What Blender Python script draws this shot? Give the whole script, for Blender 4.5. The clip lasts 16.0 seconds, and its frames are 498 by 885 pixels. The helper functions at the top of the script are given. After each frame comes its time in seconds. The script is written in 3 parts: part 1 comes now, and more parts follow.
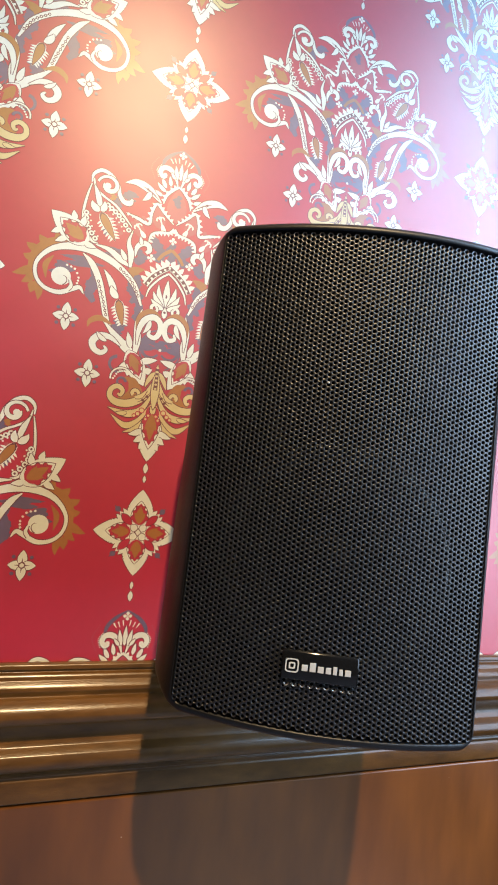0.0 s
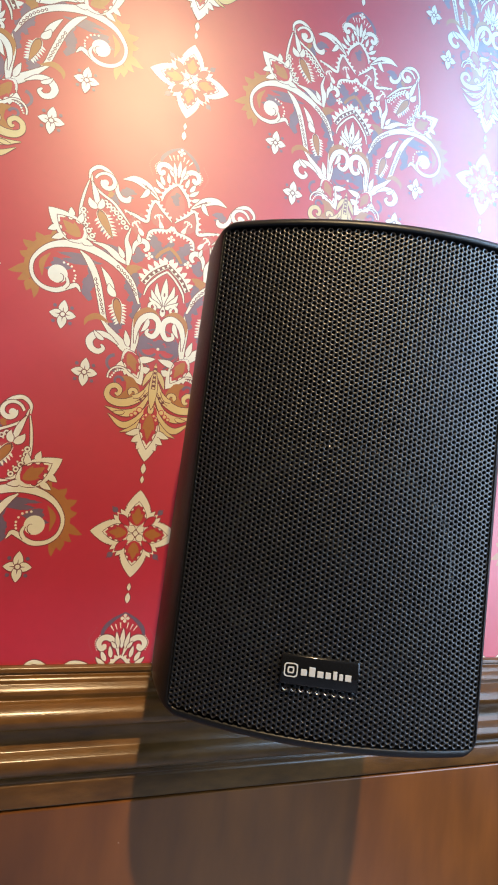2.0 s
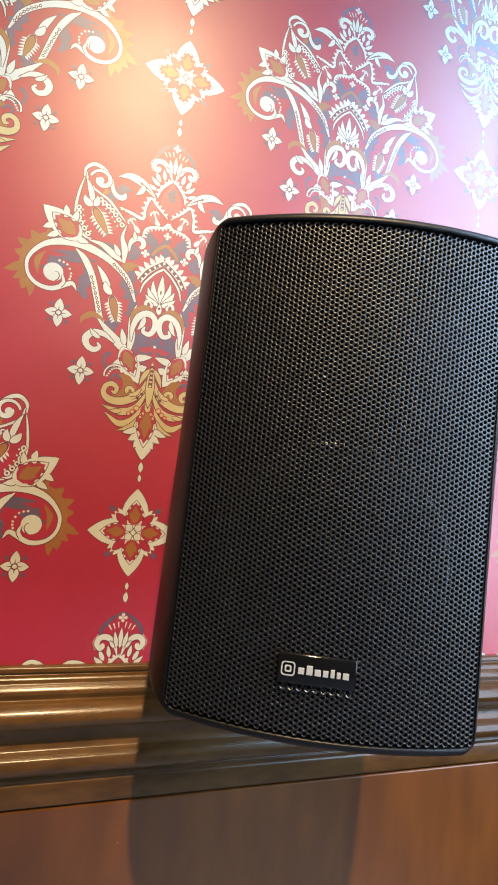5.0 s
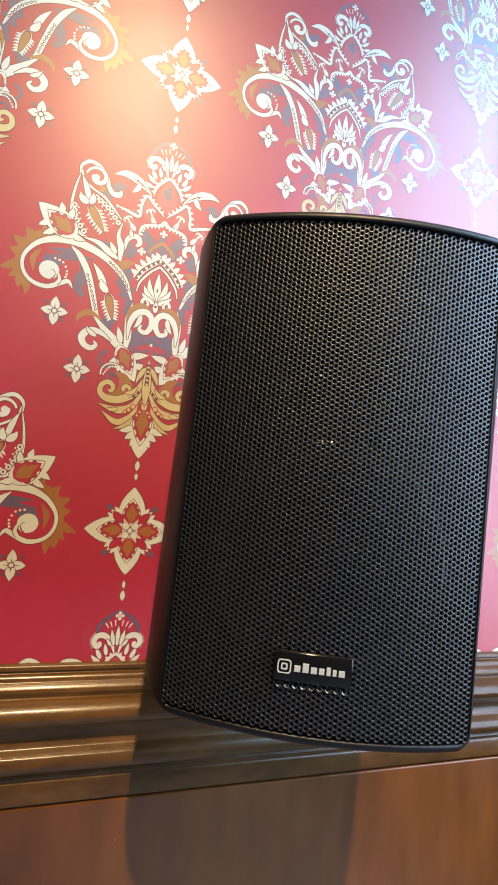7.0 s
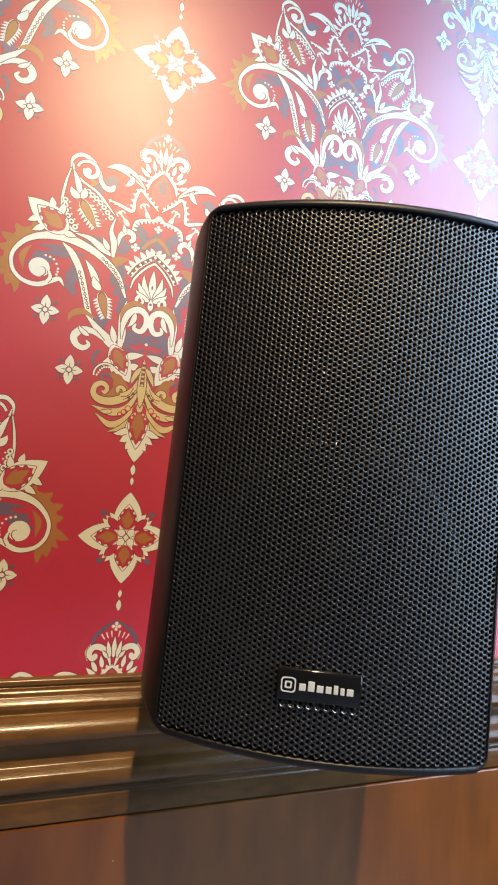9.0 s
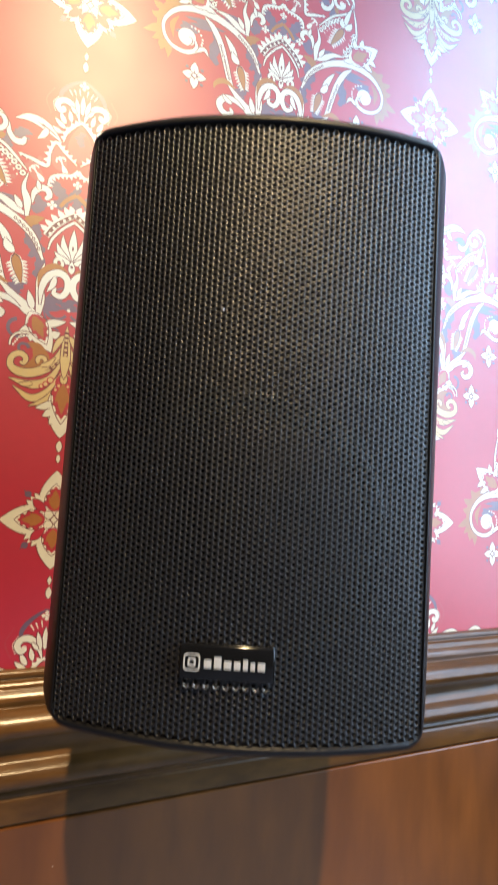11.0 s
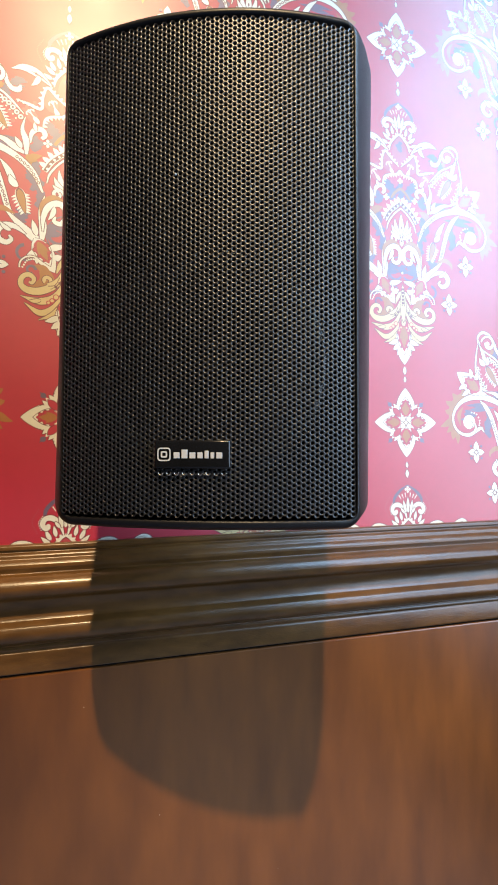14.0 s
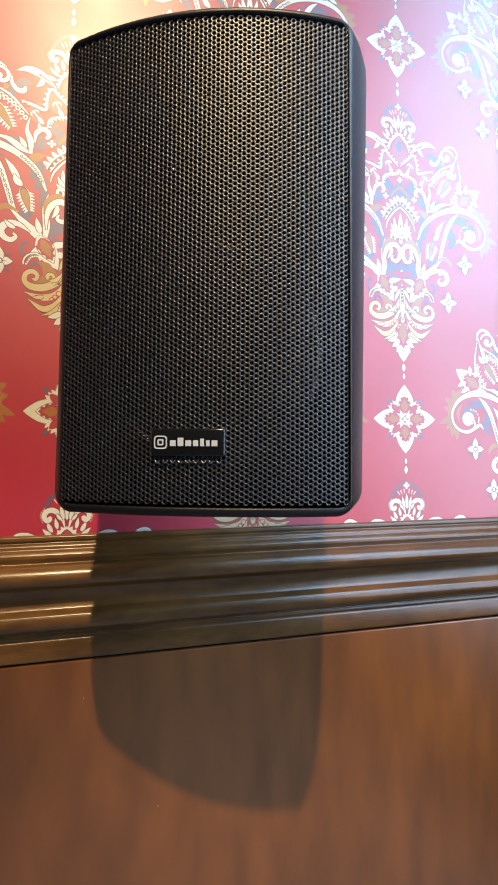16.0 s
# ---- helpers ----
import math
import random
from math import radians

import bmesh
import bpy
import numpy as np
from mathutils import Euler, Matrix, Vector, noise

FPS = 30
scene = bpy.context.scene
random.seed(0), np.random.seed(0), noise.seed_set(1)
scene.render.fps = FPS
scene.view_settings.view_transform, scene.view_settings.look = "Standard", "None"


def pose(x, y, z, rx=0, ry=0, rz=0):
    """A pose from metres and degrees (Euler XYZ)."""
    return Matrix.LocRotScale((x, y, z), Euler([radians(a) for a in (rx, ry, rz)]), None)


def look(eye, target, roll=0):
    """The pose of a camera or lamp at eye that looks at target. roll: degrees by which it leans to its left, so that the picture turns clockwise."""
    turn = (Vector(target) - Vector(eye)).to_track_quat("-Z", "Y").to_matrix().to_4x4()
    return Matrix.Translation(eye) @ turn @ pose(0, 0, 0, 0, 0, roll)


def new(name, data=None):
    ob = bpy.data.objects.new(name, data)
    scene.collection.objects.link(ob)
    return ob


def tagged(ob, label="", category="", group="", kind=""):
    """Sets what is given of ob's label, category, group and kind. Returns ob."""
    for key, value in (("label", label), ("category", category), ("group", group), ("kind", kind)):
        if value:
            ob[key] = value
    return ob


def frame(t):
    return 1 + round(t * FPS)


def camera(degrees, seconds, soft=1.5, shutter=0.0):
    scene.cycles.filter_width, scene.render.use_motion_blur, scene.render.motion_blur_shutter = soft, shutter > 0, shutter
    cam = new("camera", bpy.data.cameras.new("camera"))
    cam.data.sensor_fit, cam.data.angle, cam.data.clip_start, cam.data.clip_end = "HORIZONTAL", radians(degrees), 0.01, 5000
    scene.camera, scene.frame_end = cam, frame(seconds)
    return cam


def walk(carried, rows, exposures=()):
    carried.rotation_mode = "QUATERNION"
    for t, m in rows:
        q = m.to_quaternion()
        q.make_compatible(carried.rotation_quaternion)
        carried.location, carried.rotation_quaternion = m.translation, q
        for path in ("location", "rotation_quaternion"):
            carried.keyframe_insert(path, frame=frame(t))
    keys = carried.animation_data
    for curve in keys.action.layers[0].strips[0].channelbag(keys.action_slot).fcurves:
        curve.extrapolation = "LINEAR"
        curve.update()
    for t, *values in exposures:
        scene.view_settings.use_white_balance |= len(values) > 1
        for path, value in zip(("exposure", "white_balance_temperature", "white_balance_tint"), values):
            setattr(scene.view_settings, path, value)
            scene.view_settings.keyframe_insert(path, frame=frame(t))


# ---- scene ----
cam = camera(58.0, 16.0, soft=1.9, shutter=0.5)
PATH = [
    (0, (-0.0221, -0.3172, 1.4441), (0.5448, 1.5941, 1.6033), 5.89),
    (0.5, (-0.0229, -0.3164, 1.4449), (0.5447, 1.5948, 1.6035), 5.99),
    (1, (-0.0224, -0.3165, 1.4445), (0.5413, 1.5956, 1.6060), 5.97),
    (1.5, (-0.0212, -0.3148, 1.4438), (0.5411, 1.5975, 1.6079), 5.99),
    (2, (-0.0200, -0.3137, 1.4440), (0.5445, 1.5981, 1.6059), 5.91),
    (2.5, (-0.0189, -0.3146, 1.4440), (0.5419, 1.5983, 1.6065), 5.77),
    (3, (-0.0184, -0.3139, 1.4443), (0.5429, 1.5991, 1.6039), 5.67),
    (3.5, (-0.0176, -0.3132, 1.4439), (0.5435, 1.6000, 1.6018), 5.64),
    (4, (-0.0178, -0.3131, 1.4435), (0.5424, 1.6003, 1.6021), 5.61),
    (6.5, (-0.0171, -0.3122, 1.4434), (0.5545, 1.5983, 1.5965), 5.50),
    (7, (-0.0172, -0.3131, 1.4439), (0.5572, 1.5968, 1.5928), 5.50),
    (7.5, (-0.0154, -0.3121, 1.4427), (0.5543, 1.5988, 1.5968), 5.40),
    (8, (-0.0150, -0.3119, 1.4427), (0.5571, 1.5984, 1.5957), 5.33),
    (8.2, (-0.0151, -0.3127, 1.4434), (0.5598, 1.5970, 1.5941), 5.30),
    (10.3, (0.0160, -0.2806, 1.4498), (0.5829, 1.6306, 1.6114), 3.89),
    (10.5, (0.0243, -0.2814, 1.4526), (0.6222, 1.6217, 1.5967), 3.03),
    (10.8, (0.0233, -0.2926, 1.4458), (0.6378, 1.6057, 1.5840), 2.72),
    (11, (0.0244, -0.2918, 1.4331), (0.6451, 1.6049, 1.5653), 2.46),
    (11.2, (0.0257, -0.3014, 1.4171), (0.6378, 1.5987, 1.5389), 1.83),
    (11.5, (0.0461, -0.3459, 1.3899), (0.6804, 1.5476, 1.5006), 0.35),
    (11.7, (0.0409, -0.3485, 1.3845), (0.6467, 1.5541, 1.4986), 0.23),
    (12, (0.0420, -0.3429, 1.3749), (0.6276, 1.5665, 1.4815), 0.03),
    (12.5, (0.0423, -0.3345, 1.3716), (0.6104, 1.5804, 1.4737), -0.35),
    (13, (0.0426, -0.3344, 1.3705), (0.5811, 1.5892, 1.4690), -0.62),
    (13.5, (0.0432, -0.3319, 1.3692), (0.5589, 1.5984, 1.4584), -0.60),
    (14, (0.0434, -0.3291, 1.3688), (0.5480, 1.6044, 1.4528), -0.55),
    (14.5, (0.0436, -0.3273, 1.3675), (0.5413, 1.6082, 1.4474), -0.52),
    (15, (0.0435, -0.3316, 1.3657), (0.5338, 1.6057, 1.4462), -0.38),
    (15.5, (0.0432, -0.3320, 1.3650), (0.5286, 1.6063, 1.4508), -0.32),
    (16, (0.0465, -0.3333, 1.3627), (0.5307, 1.6048, 1.4599), -0.33),
]
walk(cam, [(t, look(eye, target, roll)) for t, eye, target, roll in PATH])

# ---- light ----
world = bpy.data.worlds.new("world")
scene.world = world
world.use_nodes = True
bg = world.node_tree.nodes["Background"]
sky = world.node_tree.nodes.new("ShaderNodeTexSky")
sky.sky_type, sky.sun_disc = "NISHITA", False
sky.sun_elevation, sky.sun_rotation = radians(35), radians(200)
world.node_tree.links.new(sky.outputs["Color"], bg.inputs["Color"])
bg.inputs["Strength"].default_value = 0.1
scene.view_settings.exposure = 0.0

# warm ceiling spot
LAMP = (-0.086, -1.128, 2.815)
lamp = bpy.data.lights.new("ceiling_spot_light", "SPOT")
lamp.energy, lamp.color, lamp.shadow_soft_size = 205, (1.0, 0.72, 0.39), 0.02
lamp.spot_size, lamp.spot_blend = radians(44), 1.0
new("ceiling_spot_light", lamp).matrix_world = look(LAMP, (0.17, 0.0, 0.82))
# daylight in the window of the side wall
day = bpy.data.lights.new("window_daylight", "AREA")
day.shape, day.size, day.size_y = "RECTANGLE", 1.5, 1.9
day.energy, day.color = 138, (0.43, 0.68, 1.0)
WIN = (1.57, -1.45, 3.0)
new("window_daylight", day).matrix_world = look(WIN, (0.0, -1.45, 3.0))
# added fill low in the window, brightens cabinet side, rail and panelling
low = bpy.data.lights.new("window_low_fill", "AREA")
low.shape, low.size, low.size_y = "RECTANGLE", 1.5, 1.12
low.energy, low.color = 37, (0.56, 0.74, 1.0)
new("window_low_fill", low).matrix_world = look((WIN[0], WIN[1], 1.39), (0.0, WIN[1], 1.39))


# ---- materials ----
def mat(name, color, rough=0.5, metal=0.0, var=0.0, scale=40.0, bump=0.0, bump_scale=300.0, stretch=(1, 1, 1), spec=0.5, coat=0.0, rough_var=0.0, coat_rough=0.28, specks=False, ior=1.5):
    """A surface with colour that varies at two scales, and fine relief."""
    m = bpy.data.materials.new(name)
    m.use_nodes = True
    nt = m.node_tree
    b = nt.nodes["Principled BSDF"]
    b.inputs["Roughness"].default_value, b.inputs["Metallic"].default_value = rough, metal
    b.inputs["Specular IOR Level"].default_value = spec
    b.inputs["Coat Weight"].default_value, b.inputs["Coat Roughness"].default_value = coat, coat_rough
    b.inputs["Base Color"].default_value = (*color, 1)
    b.inputs["IOR"].default_value = ior
    co = nt.nodes.new("ShaderNodeTexCoord")
    mp = nt.nodes.new("ShaderNodeMapping")
    mp.inputs["Scale"].default_value = stretch
    nt.links.new(co.outputs["Object"], mp.inputs["Vector"])
    if var:
        mix = None
        for sc, w in ((scale, var), (scale * 6, var * 0.6)):
            n = nt.nodes.new("ShaderNodeTexNoise")
            n.inputs["Scale"].default_value, n.inputs["Detail"].default_value = sc, 4
            nt.links.new(mp.outputs["Vector"], n.inputs["Vector"])
            ramp = nt.nodes.new("ShaderNodeMapRange")
            ramp.inputs["From Min"].default_value, ramp.inputs["From Max"].default_value = 0.3, 0.7
            ramp.inputs["To Min"].default_value, ramp.inputs["To Max"].default_value = 1 - w, 1 + w
            nt.links.new(n.outputs["Fac"], ramp.inputs["Value"])
            mu = nt.nodes.new("ShaderNodeMix")
            mu.data_type, mu.blend_type = "RGBA", "MULTIPLY"
            mu.inputs[0].default_value = 1
            if mix is None:
                mu.inputs[6].default_value = (*color, 1)
            else:
                nt.links.new(mix, mu.inputs[6])
            nt.links.new(ramp.outputs["Result"], mu.inputs[7])
            mix = mu.outputs[2]
        if specks:
            # scattered dust and nicks
            v = nt.nodes.new("ShaderNodeTexVoronoi")
            v.inputs["Scale"].default_value = 55
            nt.links.new(co.outputs["Object"], v.inputs["Vector"])
            size = nt.nodes.new("ShaderNodeMath")
            size.operation, size.inputs[1].default_value = "POWER", 6
            nt.links.new(v.outputs["Color"], size.inputs[0])
            reach = nt.nodes.new("ShaderNodeMath")
            reach.operation, reach.inputs[1].default_value = "MULTIPLY", 0.11
            nt.links.new(size.outputs[0], reach.inputs[0])
            hit = nt.nodes.new("ShaderNodeMath")
            hit.operation = "LESS_THAN"
            nt.links.new(v.outputs["Distance"], hit.inputs[0])
            nt.links.new(reach.outputs[0], hit.inputs[1])
            mu = nt.nodes.new("ShaderNodeMix")
            mu.data_type = "RGBA"
            mu.inputs[7].default_value = (0.5, 0.42, 0.35, 1)
            nt.links.new(hit.outputs[0], mu.inputs[0])
            nt.links.new(mix, mu.inputs[6])
            mix = mu.outputs[2]
        nt.links.new(mix, b.inputs["Base Color"])
    if rough_var:
        n = nt.nodes.new("ShaderNodeTexNoise")
        n.inputs["Scale"].default_value, n.inputs["Detail"].default_value = scale * 0.7, 5
        nt.links.new(mp.outputs["Vector"], n.inputs["Vector"])
        ramp = nt.nodes.new("ShaderNodeMapRange")
        ramp.inputs["To Min"].default_value, ramp.inputs["To Max"].default_value = rough - rough_var, rough + rough_var
        nt.links.new(n.outputs["Fac"], ramp.inputs["Value"])
        nt.links.new(ramp.outputs["Result"], b.inputs["Roughness"])
    if bump:
        n = nt.nodes.new("ShaderNodeTexNoise")
        n.inputs["Scale"].default_value, n.inputs["Detail"].default_value = bump_scale, 3
        nt.links.new(mp.outputs["Vector"], n.inputs["Vector"])
        bp = nt.nodes.new("ShaderNodeBump")
        bp.inputs["Strength"].default_value, bp.inputs["Distance"].default_value = bump, 0.001
        nt.links.new(n.outputs["Fac"], bp.inputs["Height"])
        nt.links.new(bp.outputs["Normal"], b.inputs["Normal"])
    return m


PAPER_ROUGH = 0.43
paper_red = mat("wallpaper_crimson", (0.435, 0.010, 0.032), PAPER_ROUGH, var=0.05, scale=25, bump=0.02, bump_scale=900, spec=0.85, ior=1.74, rough_var=0.05)
print_gold = mat("print_gold", (0.60, 0.46, 0.20), PAPER_ROUGH, var=0.06, scale=60, bump=0.02, bump_scale=900, spec=0.85, ior=1.74, rough_var=0.05)
print_cream = mat("print_cream", (0.70, 0.685, 0.565), PAPER_ROUGH, var=0.04, scale=60, bump=0.02, bump_scale=900, spec=0.85, ior=1.74, rough_var=0.05)
print_ochre = mat("print_ochre", (0.36, 0.13, 0.02), PAPER_ROUGH, var=0.08, scale=60, bump=0.02, bump_scale=900, spec=0.85, ior=1.74, rough_var=0.05)
print_rose = mat("print_rose", (0.40, 0.055, 0.065), PAPER_ROUGH, var=0.05, scale=60, bump=0.02, bump_scale=900, spec=0.85, ior=1.74, rough_var=0.05)
print_line = mat("print_outline", (0.13, 0.012, 0.016), PAPER_ROUGH, var=0.05, scale=60, bump=0.02, bump_scale=900, spec=0.85, ior=1.74, rough_var=0.05)
print_mauve = mat("print_mauve", (0.125, 0.080, 0.135), PAPER_ROUGH, var=0.08, scale=60, bump=0.02, bump_scale=900, spec=0.85, ior=1.74, rough_var=0.05)
wood_rail = mat("stained_rail_wood", (0.088, 0.039, 0.009), 0.32, spec=0.33, var=0.4, scale=30, bump=0.16, bump_scale=1100, stretch=(0.35, 1, 1), rough_var=0.08, coat=0.35, coat_rough=0.2)
wood_panel = mat("stained_panel_wood", (0.128, 0.042, 0.0075), 0.36, spec=0.40, var=0.36, scale=9, bump=0.05, bump_scale=260, stretch=(1, 1, 0.26), rough_var=0.1, coat=1.0, coat_rough=0.2, specks=True)
pale_stone = mat("pale_grey_paint", (0.32, 0.30, 0.27), 0.4, var=0.1)
wood_red = mat("reddish_door_wood", (0.070, 0.020, 0.006), 0.6, spec=0.2, var=0.3, scale=16, bump=0.05, bump_scale=200, stretch=(1, 1, 0.1))
black_shell = mat("black_moulded_plastic", (0.005, 0.005, 0.006), 0.42, spec=0.45, bump=0.12, bump_scale=1500)
black_grille = mat("black_coated_steel", (0.006, 0.006, 0.007), 0.38, spec=0.9)
black_matt = mat("matt_black", (0.003, 0.003, 0.003), 0.9, spec=0.2)
black_cone = mat("black_cone_paper", (0.005, 0.005, 0.005), 0.65, spec=0.25)
rubber = mat("black_rubber", (0.010, 0.010, 0.010), 0.22, spec=0.8)
badge_black = mat("gloss_black_badge", (0.006, 0.006, 0.006), 0.1)
badge_white = mat("white_badge_print", (0.46, 0.46, 0.45), 0.4)
# pale metal for the modelled lamp glints below the badge
glint_steel = mat("glint_steel", (0.55, 0.5, 0.42), 0.25, metal=1.0)
brass = mat("aged_brass", (0.70, 0.46, 0.16), 0.25, metal=1.0, var=0.15, scale=200)
# tone of the unseen walls and ceiling, kept dark to cut bounced light
room_dark = mat("unseen_room_dark", (0.06, 0.048, 0.045), 0.8, var=0.05, scale=4)
# unseen floor, its grey chosen to throw a haze onto panelling and rail
floor_reflect = mat("unseen_floor_grey", (0.33, 0.295, 0.31), 0.5, var=0.3, scale=6, stretch=(1, 0.1, 1))
lamp_metal = mat("brushed_steel", (0.6, 0.6, 0.6), 0.3, metal=1.0)
frame_paint = mat("white_window_paint", (0.75, 0.75, 0.72), 0.5, var=0.05)


# ---- helpers of the build ----
def mesh_of(name, bm, materials, smooth=False):
    me = bpy.data.meshes.new(name)
    bm.normal_update()
    bm.to_mesh(me)
    bm.free()
    for m in materials if isinstance(materials, (list, tuple)) else [materials]:
        me.materials.append(m)
    if smooth:
        me.shade_smooth()
    return me


def part(name, bm, material, parent=None, label="", smooth=False):
    ob = new(name, mesh_of(name, bm, material, smooth))
    if parent:
        ob.parent = parent
    return tagged(ob, label) if label else ob


def box(x0, x1, y0, y1, z0, z1, bevel=0.0, bm=None):
    bm = bm or bmesh.new()
    vs = bmesh.ops.create_cube(bm, size=1, matrix=Matrix.Translation(((x0 + x1) / 2, (y0 + y1) / 2, (z0 + z1) / 2)) @ Matrix.Diagonal((x1 - x0, y1 - y0, z1 - z0, 1)))["verts"]
    if bevel:
        es = list({e for v in vs for e in v.link_edges})
        bmesh.ops.bevel(bm, geom=es, offset=bevel, segments=2, affect="EDGES", profile=0.6)
    return bm


def lathe(profile, segments=32, axis="z", bm=None, at=(0, 0, 0)):
    """A turned body from (radius, height) pairs."""
    bm = bm or bmesh.new()
    rings = []
    for r, h in profile:
        ring = []
        for i in range(segments):
            a = 2 * math.pi * i / segments
            p = (r * math.cos(a), r * math.sin(a), h) if axis == "z" else (r * math.cos(a), h, r * math.sin(a))
            ring.append(bm.verts.new(Vector(p) + Vector(at)))
        rings.append(ring)
    for a, b in zip(rings, rings[1:]):
        for i in range(segments):
            bm.faces.new((a[i], a[(i + 1) % segments], b[(i + 1) % segments], b[i]))
    bm.faces.new(rings[0])
    bm.faces.new(rings[-1])
    bmesh.ops.recalc_face_normals(bm, faces=bm.faces)
    return bm


def extrude_x(profile, x0, x1, bm=None):
    """A moulding: a closed (y, z) profile drawn out along x."""
    bm = bm or bmesh.new()
    a = [bm.verts.new((x0, y, z)) for y, z in profile]
    b = [bm.verts.new((x1, y, z)) for y, z in profile]
    n = len(profile)
    for i in range(n):
        bm.faces.new((a[i], a[(i + 1) % n], b[(i + 1) % n], b[i]))
    bm.faces.new(a[::-1])
    bm.faces.new(b)
    bmesh.ops.recalc_face_normals(bm, faces=bm.faces)
    return bm


# ---- the room ----
X0, X1, Y0, TOP = -2.4, 1.6, -3.2, 4.2
RAIL_TOP, RAIL_LOW, PANEL_END = 1.3155, 1.2306, 0.400

wall_north = tagged(part("wall_north", box(X0, X1, 0, 0.12, 0, TOP), paper_red), "crimson satin wallpaper with a cream and ochre damask print", "wall", kind="structure")
# the other walls, floor and ceiling are unseen, added to shape bounced light
tagged(part("wall_west", box(X0 - 0.12, X0, Y0, 0.12, 0, TOP), room_dark), "unseen plain wall, dark to limit bounced light", "wall", kind="structure")
tagged(part("wall_south", box(X0, X1, Y0 - 0.12, Y0, 0, TOP), room_dark), "unseen plain wall, dark to limit bounced light", "wall", kind="structure")
tagged(part("floor", box(X0, X1, Y0, 0, -0.1, 0), floor_reflect), "unseen grey floor, toned for its reflection in the panelling", "floor", kind="structure")
tagged(part("ceiling", box(X0, X1, Y0, 0, TOP, TOP + 0.1), room_dark), "unseen plain ceiling, dark to limit bounced light", "ceiling", kind="structure")
# unseen side wall with a window opening
WY0, WY1, WZ0, WZ1 = -2.5, -0.6, 0.48, 4.05
bm = box(X1, X1 + 0.12, Y0, WY0, 0, TOP)
box(X1, X1 + 0.12, WY1, 0.12, 0, TOP, bm=bm)
box(X1, X1 + 0.12, WY0, WY1, 0, WZ0, bm=bm)
box(X1, X1 + 0.12, WY0, WY1, WZ1, TOP, bm=bm)
tagged(part("wall_east", bm, room_dark), "unseen plain dark wall with a window", "wall", kind="structure")
window_1 = tagged(new("window_1"), "white painted window in the side wall", "window", kind="structure")
window_1.location = (X1 + 0.06, (WY0 + WY1) / 2, WZ0)
hw, hh = (WY1 - WY0) / 2, WZ1 - WZ0
for y0, y1, z0, z1 in ((-hw, hw, 0, 0.05), (-hw, hw, hh - 0.05, hh), (-hw, -hw + 0.05, 0.05, hh - 0.05), (hw - 0.05, hw, 0.05, hh - 0.05), (-0.02, 0.02, 0.05, hh - 0.05)):
    part("window_frame", box(-0.03, 0.03, y0, y1, z0, z1), frame_paint, window_1)

# ---- dado rail and panelling ----
RAIL_PROFILE = [
    (0.000, RAIL_TOP), (-0.0026, RAIL_TOP), (-0.0038, RAIL_TOP - 0.001), (-0.0042, 1.3122), (-0.0030, 1.3115), (-0.0030, 1.3103), (-0.0052, 1.3098),
    (-0.0062, 1.3086), (-0.0066, 1.3066), (-0.0084, 1.3052), (-0.0098, 1.3034), (-0.0100, 1.3014), (-0.0086, 1.2990), (-0.0084, 1.2978),
    (-0.0104, 1.2972), (-0.0122, 1.2962), (-0.0148, 1.2944), (-0.0166, 1.2920), (-0.0172, 1.2893), (-0.0166, 1.2866), (-0.0150, 1.2845),
    (-0.0122, 1.2832), (-0.0084, 1.2818), (-0.0058, 1.2797), (-0.0046, 1.2764), (-0.0041, 1.2725), (-0.0046, 1.2690), (-0.0058, 1.2668), (-0.0080, 1.2655),
    (-0.0102, 1.2638), (-0.0114, 1.2614), (-0.0116, 1.2588), (-0.0108, 1.2562), (-0.0090, 1.2540), (-0.0064, 1.2524),
    (-0.0040, 1.2515), (-0.0034, 1.2505), (-0.0042, 1.2498), (-0.0044, 1.2482), (-0.0036, 1.2474), (-0.0036, 1.2462), (-0.0042, 1.2454),
    (-0.0044, RAIL_LOW + 0.0026), (-0.0038, RAIL_LOW + 0.0018), (0.000, RAIL_LOW + 0.0018),
]
dado_rail = tagged(part("trim", extrude_x(RAIL_PROFILE, X0, X1), wood_rail), "dark stained moulded wooden dado rail below the wallpaper", "dado rail", kind="structure")
bv = dado_rail.modifiers.new("soft_edges", "BEVEL")
bv.width, bv.segments, bv.limit_method, bv.angle_limit = 0.0004, 2, "ANGLE", radians(25)
dado_rail.data.shade_smooth()
panelling = tagged(new("panelling"), "dark stained glossy wooden wall panelling", "panelling", kind="structure")
part("panel", box(X0, PANEL_END - 0.016, -0.0035, 0, 0.1, RAIL_LOW, 0.001), wood_panel, panelling)
part("backing", box(X0, PANEL_END - 0.016, -0.0012, 0, 0.1, 1.245), black_matt, panelling)
part("recess_board", box(PANEL_END - 0.016, X1, -0.0012, 0, 0.1, 1.245), wood_red, panelling, "dark recessed board")
part("skirting", box(X0, X1, -0.012, 0, 0, 0.1, 0.002), wood_panel, panelling)
bm = bmesh.new()
curve = [(PANEL_END - 0.016 + 0.016 * math.sin(radians(9 * i)), -0.0035 * math.cos(radians(9 * i))) for i in range(11)]
low_ring = [bm.verts.new((x, y, 0.1)) for x, y in [(PANEL_END - 0.016, 0.0)] + curve]
high_ring = [bm.verts.new((x, y, RAIL_LOW)) for x, y in [(PANEL_END - 0.016, 0.0)] + curve]
for i in range(len(low_ring)):
    j = (i + 1) % len(low_ring)
    bm.faces.new((low_ring[i], low_ring[j], high_ring[j], high_ring[i]))
bm.faces.new(low_ring)
bm.faces.new(high_ring)
